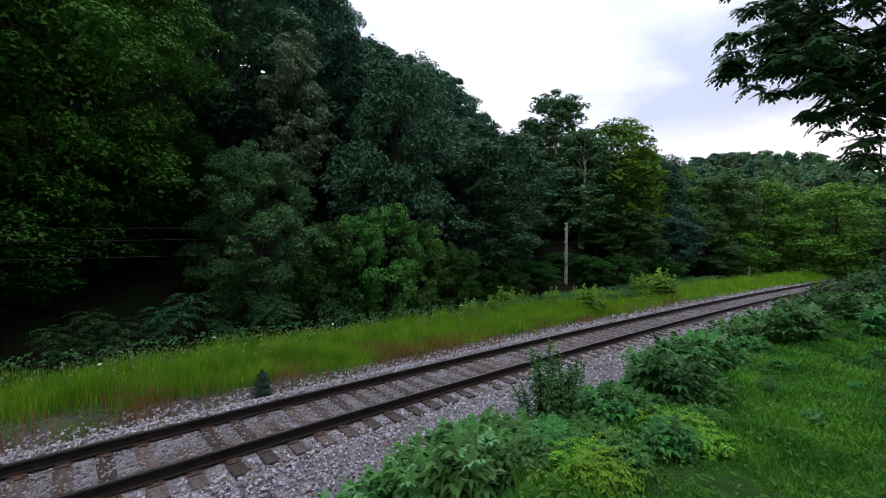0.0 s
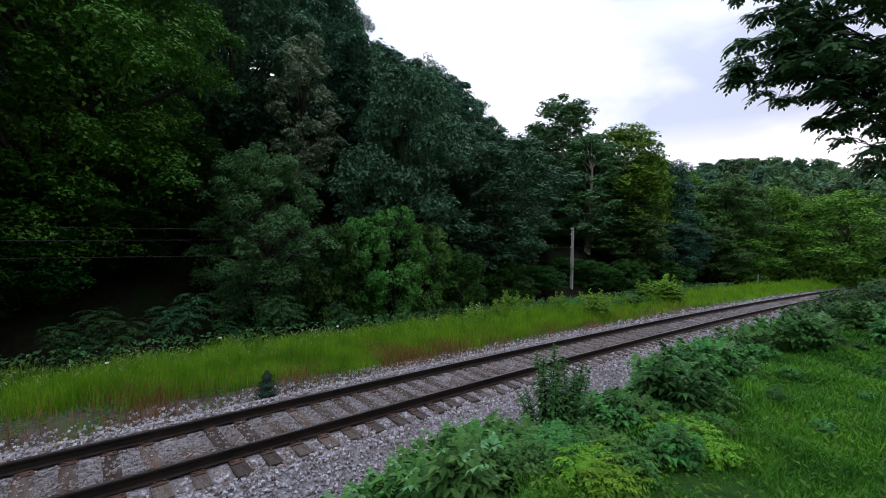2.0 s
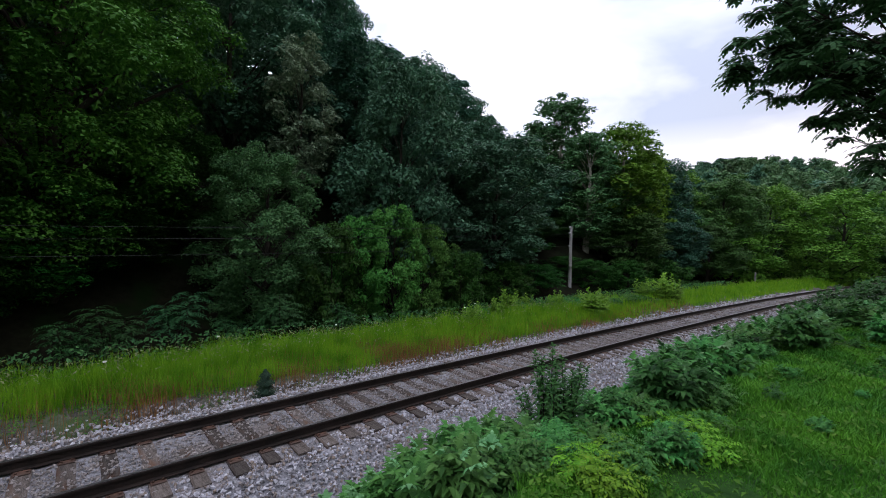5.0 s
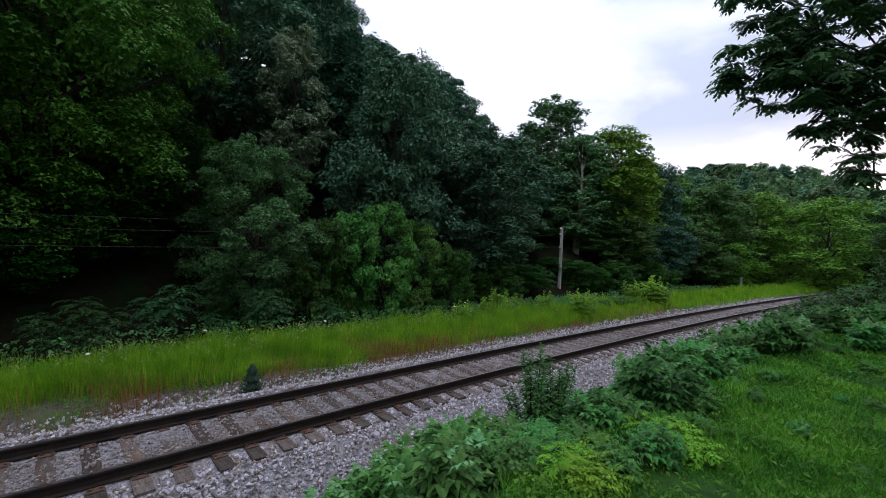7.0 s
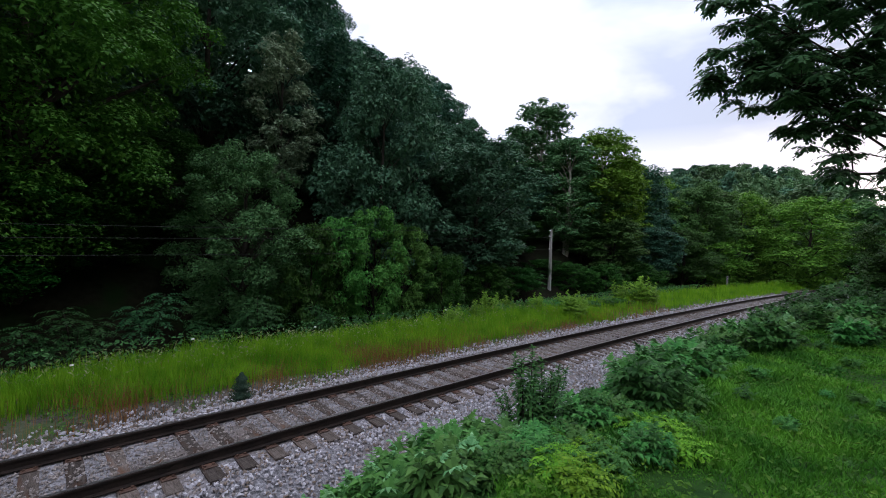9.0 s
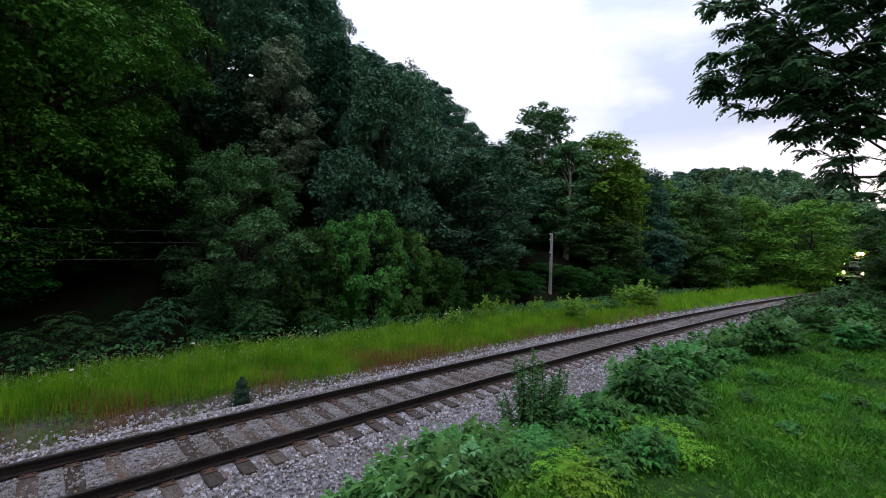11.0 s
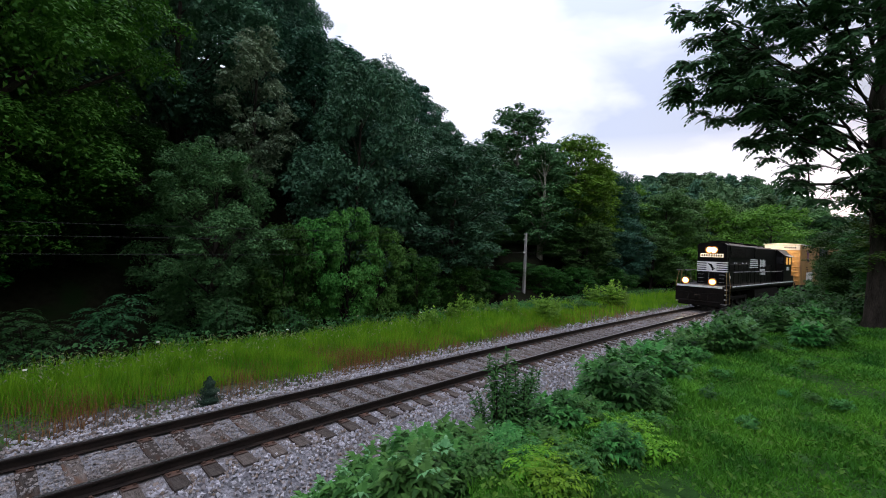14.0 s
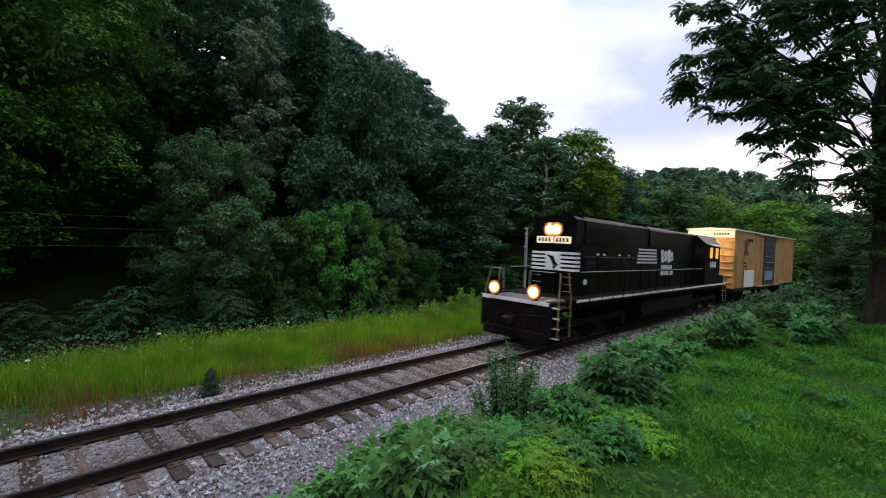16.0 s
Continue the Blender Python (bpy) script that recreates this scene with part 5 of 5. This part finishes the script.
    # weeds along the toe of the ballast as far as the bend
    for i in range(70):
        u = 6.0 + i * 0.46 + random.uniform(-0.3, 0.3)
        v = -3.7 - random.random() * 1.7 + 0.05 * max(0, u - 16)
        p = T_AXIS * u + N_AXIS * (bend(u)[0] + v)
        az, r = math.degrees(math.atan2(p.x, p.y)), math.hypot(p.x, p.y)
        set_at(random.choice((mug, mug2, dim, fern2) if u < 20 else (dim, dim, mug2)), az, r, random.uniform(0.40, 0.58) * (1 + 0.012 * u))


# ---- tree by the lawn, with long compound leaves ----
def build_walnut():
    rng = np.random.default_rng(81)
    x0, y0 = spot(52.2, 16.8)
    z0 = ground_z(x0, y0)
    root = thing("tree", "large dark tree with long drooping compound leaves beside the lawn", "tree", at=Matrix.Translation((x0, y0, z0)))
    base = np.array([x0, y0, z0])

    def loc(az, r, z):
        z = EYE_Z + 1.5 * (z - EYE_Z)
        x, y = spot(az, r * 1.5)
        return np.array([x, y, z]) - base

    trunk_pts = [(0, 0, -0.3, 0.50), (0.02, 0.0, 0.5, 0.34), (0.05, 0.02, 2.0, 0.29), (0.0, 0.05, 4.0, 0.27), (-0.12, 0.12, 6.2, 0.24), (-0.1, 0.1, 9.0, 0.19), (0.1, 0.0, 12.0, 0.12), (0.2, 0.1, 15.0, 0.05)]
    limbs = [[(Vector(p[:3]), p[3]) for p in trunk_pts]]
    tips = ((34.6, 8.6, 6.8), (34.4, 8.8, 6.4), (34.9, 8.8, 7.7), (36.6, 8.7, 7.2), (38.4, 9.0, 6.7), (43.4, 9.2, 5.8), (39.0, 8.8, 6.3), (42.5, 9.2, 6.0), (46.0, 9.6, 5.3), (50.5, 9.8, 5.1), (37.0, 9.0, 7.8), (40.5, 9.5, 6.9), (49, 9.5, 7.4), (40, 8.4, 8.5),
            (53.5, 8.6, 6.6), (57, 9, 6.0), (60, 9, 7.4), (46, 8.4, 8.4), (37.5, 8.4, 9.0), (52, 11, 8.4), (58, 11, 9.4), (44, 11, 9.0), (39.5, 10.5, 8.0), (64, 9, 6.4), (43.5, 9.0, 7.5), (48, 10, 9.5), (54, 9, 9.6), (39.5, 9.0, 6.5),
            (42, 8.6, 9.8), (62, 10, 8.8), (50.5, 8.5, 8.3))
    V, twig_ends = [], []
    for az, r, z in tips:
        end = loc(az, r, z)
        h = min(max(end[2] * rng.uniform(0.55, 0.85) - 0.4, 2.6), 11.0)
        start = np.array([0, 0.05, h])
        mid = start * 0.5 + end * 0.5 + np.array([0, 0, 0.5]) + rng.normal(size=3) * 0.5
        curve = [start * (1 - q) ** 2 + 2 * mid * q * (1 - q) + end * q * q + rng.normal(size=3) * 0.16 * q * (1 - q) * 4 for q in np.linspace(0, 1, 7)]
        limbs.append([(Vector(p), 0.045 * (1 - i / 6.6) + 0.010) for i, p in enumerate(curve)])
        for q in (rng.uniform(0.42, 0.55), 0.66, 0.78, 0.90, 1.0):
            i = q * 6
            a = curve[int(min(i, 5))]
            p = a + (curve[int(min(i, 5)) + 1] - a) * (i - int(min(i, 5)))
            for s in range(3 if q < 1 else 2):
                off = np.clip(rng.normal(size=3), -1.3, 1.3) * np.array([0.52, 0.52, 0.30]) * (1.1 if q < 1 else 0.15)
                e = p + off
                limbs.append([(Vector(p), 0.014), (Vector(p + off * 0.55 + np.array([0, 0, 0.05])), 0.010), (Vector(e), 0.006)])
                twig_ends.append(e)
    for e in twig_ends:
        w = rng.uniform(0, 6.28)
        for k in range(rng.integers(7, 10)):
            w += 6.283 / 6.5 + rng.uniform(-0.3, 0.3)
            d = np.array([math.cos(w), math.sin(w), rng.uniform(-0.25, 0.45)])
            V.append(pinnate(e + rng.normal(size=3) * 0.03, d, rng.uniform(0.32, 0.52), 7, 0.15, rng, droop=0.9, slim=0.56))
    v, f = branch_mesh(None, limbs)
    laid("trunk", mesh_of("trunk", v, f, M_BARK, smooth=True), root, "grey-brown trunk and limbs")
    laid("crown", quads_mesh("crown", V, M_WALNUT), root, "dark drooping compound leaves")


# ---- pole, wires, small things ----
def build_pole():
    x, y = spot(17.2, 36.0)
    z = ground_z(x, y)
    pole = thing("utility_pole", "weathered grey wooden utility pole by the woods", "utility pole", at=Matrix.Translation((x, y, z)))
    top = 5.05 - z
    part("shaft", add_rod(bmesh.new(), (0, 0, -0.2), (0, 0, top), 0.15, 0.11, 12), M_POLE, pole)
    for k, dz in enumerate((0.08, 0.55, 1.6)):
        part("insulator", add_rod(bmesh.new(), (-0.1, -0.1, top - dz), (-0.22, -0.16, top - dz), 0.05, 0.04, 8), M_WHITE, pole)
    for (a_az, a_r, a_z), (b_az, b_r, b_z), sag in (
        ((17.0, 35.9, 3.45), (-60, 14.6, 2.7), 0.12), ((17.0, 35.9, 4.95), (-60, 14.8, 3.35), 0.1), ((17.0, 35.9, 4.4), (-60, 15.0, 3.05), 0.1), ((17.0, 35.9, 3.45), (42.0, 95.0, 6.5), 0.7)):
        ax, ay = spot(a_az, a_r)
        bx, by = spot(b_az, b_r)
        pts = []
        for i in range(25):
            q = i / 24
            pts.append((Vector((ax + (bx - ax) * q, ay + (by - ay) * q, a_z + (b_z - a_z) * q - sag * 4 * q * (1 - q))), 0.006))
        v, f = branch_mesh(None, [pts])
        tagged(laid("wire", mesh_of("wire", v, f, M_WIRE)), "thin overhead wire strung along the woods", "wire", "overhead wires")


def build_small():
    # young conifer on the gravel edge
    rng = np.random.default_rng(91)
    x, y = spot(-22.0, 10.75)
    z = ground_z(x, y)
    tree = thing("young_conifer", "small dark blue-green conifer on the gravel edge", "conifer", at=Matrix.LocRotScale((x, y, z - 0.03), None, (1.35, 1.35, 1.15)))
    part("stem", add_rod(bmesh.new(), (0, 0, 0), (0, 0, 0.92), 0.018, 0.004, 6), M_BARK, tree)
    c, n = [], []
    for i in range(4200):
        k = rng.random()
        w, r = rng.uniform(0, 6.28), 0.38 * (1 - k) ** 0.75 * rng.uniform(0.3, 1.0) * (0.75 + 0.25 * math.sin(k * 38)) + 0.012
        c.append((math.cos(w) * r, math.sin(w) * r, 0.04 + k * 0.92 + r * 0.12))
        n.append((math.cos(w), math.sin(w), 0.8))
    v, f = leaf_quads(np.array(c), np.array(n), 0.06, rng, slim=0.22)
    laid("needles", mesh_of("needles", v, f, M_CONIFER), tree)
    # sumacs at the foot of the woods
    first = None
    for az, r, k in ((-20.2, 16.6, 1.0), (-21.8, 16.9, 0.8), (-12.8, 17.4, 0.75), (-37.5, 15.6, 1.0), (-41, 15.4, 0.8), (-31.5, 17.2, 1.2), (-26, 16.9, 0.7)):
        x, y = spot(az, r)
        if first is None:
            first = thing("sumac", "young sumac with arching compound leaves at the edge of the woods", "shrub", group="sumacs")
            limbs, V = [], []
            for s in range(5):
                w = s * 1.3
                tip = np.array([math.cos(w) * 0.35, math.sin(w) * 0.35, 1.25 + 0.35 * (s % 3)])
                limbs.append([(Vector((0, 0, 0)), 0.03), (Vector(tip * 0.5), 0.022), (Vector(tip), 0.012)])
                for j in range(13):
                    a = j * 2.4
                    V.append(pinnate(tip - np.array([0, 0, 0.035 * j]), (math.cos(a), math.sin(a), 0.5), 0.62, 8, 0.17, rng, droop=1.1, slim=0.30))
            v, f = branch_mesh(None, limbs)
            tagged(laid("stem", mesh_of("stem", v, f, M_BARK), first), kind="stuff")
            laid("foliage", quads_mesh("foliage", V, M_SUMAC), first)
            plant(first, x, y, tall=k, wide=k, first=True)
        else:
            plant(first, x, y, tall=k, wide=k)
    # grey posts near the bend
    for az, r in ((36.9, 57),):
        x, y = spot(az, r)
        post = thing("marker_post", "short grey post beside the track", "post", at=Matrix.Translation((x, y, ground_z(x, y))), group="posts by the track")
        part("shaft", box((0, 0, 0.75), (0.15, 0.15, 1.7), 0.02), M_BALLAST, post)
        part("cap", box((0, 0, 1.62), (0.2, 0.2, 0.05), 0.01), M_BALLAST, post)
    # white flower heads over the grass
    me = None
    for az, r, h in ((-27.3, 13.4, 0.95), (3.6, 18.6, 0.9), (-13.5, 14.6, 0.92), (5.0, 19.3, 1.0), (-38.0, 12.6, 0.8)):
        x, y = spot(az, r)
        fl = thing("wildflower", "white flower head on a thin stalk in the verge grass", "flower", at=Matrix.Translation((x, y, ground_z(x, y))), group="wildflowers")
        part("stalk", add_rod(bmesh.new(), (0, 0, 0), (0, 0, h), 0.005, sides=5), M_GRASS, fl)
        d = ball(rng, 70) * np.array([1, 1, 0.35])
        v, f = leaf_quads(d * 0.035 + np.array([0, 0, h]), d + np.array([0, 0, 0.8]), 0.03, rng, slim=0.9)
        laid("petals", mesh_of("petals", v, f, M_PETAL), fl)


build_verge()
build_lawn()
build_walnut()
build_pole()
build_small()
build_bank()


# ---- what moves ----
def motions():
    half = 0.5
    times = [i * half for i in range(33)]
    walk(locomotive, [(t, vehicle_pose(run_u(t) + LOCO_HALF, 6.6)) for t in times])
    walk(boxcar, [(t, vehicle_pose(run_u(t) + 21.75 + BOX_LEN / 2, 6.3)) for t in times])
    turns = [i / 15 for i in range(241)]
    for wheels, r in ((loco_wheels, 0.51), (boxcar_wheels, 0.46)):
        for w in wheels:
            x = w.location.x
            walk(w, [(t, Matrix.Translation((x, 0, r)) @ Matrix.Rotation((183.9 - run_u(t)) / r, 4, "Y")) for t in turns])


motions()
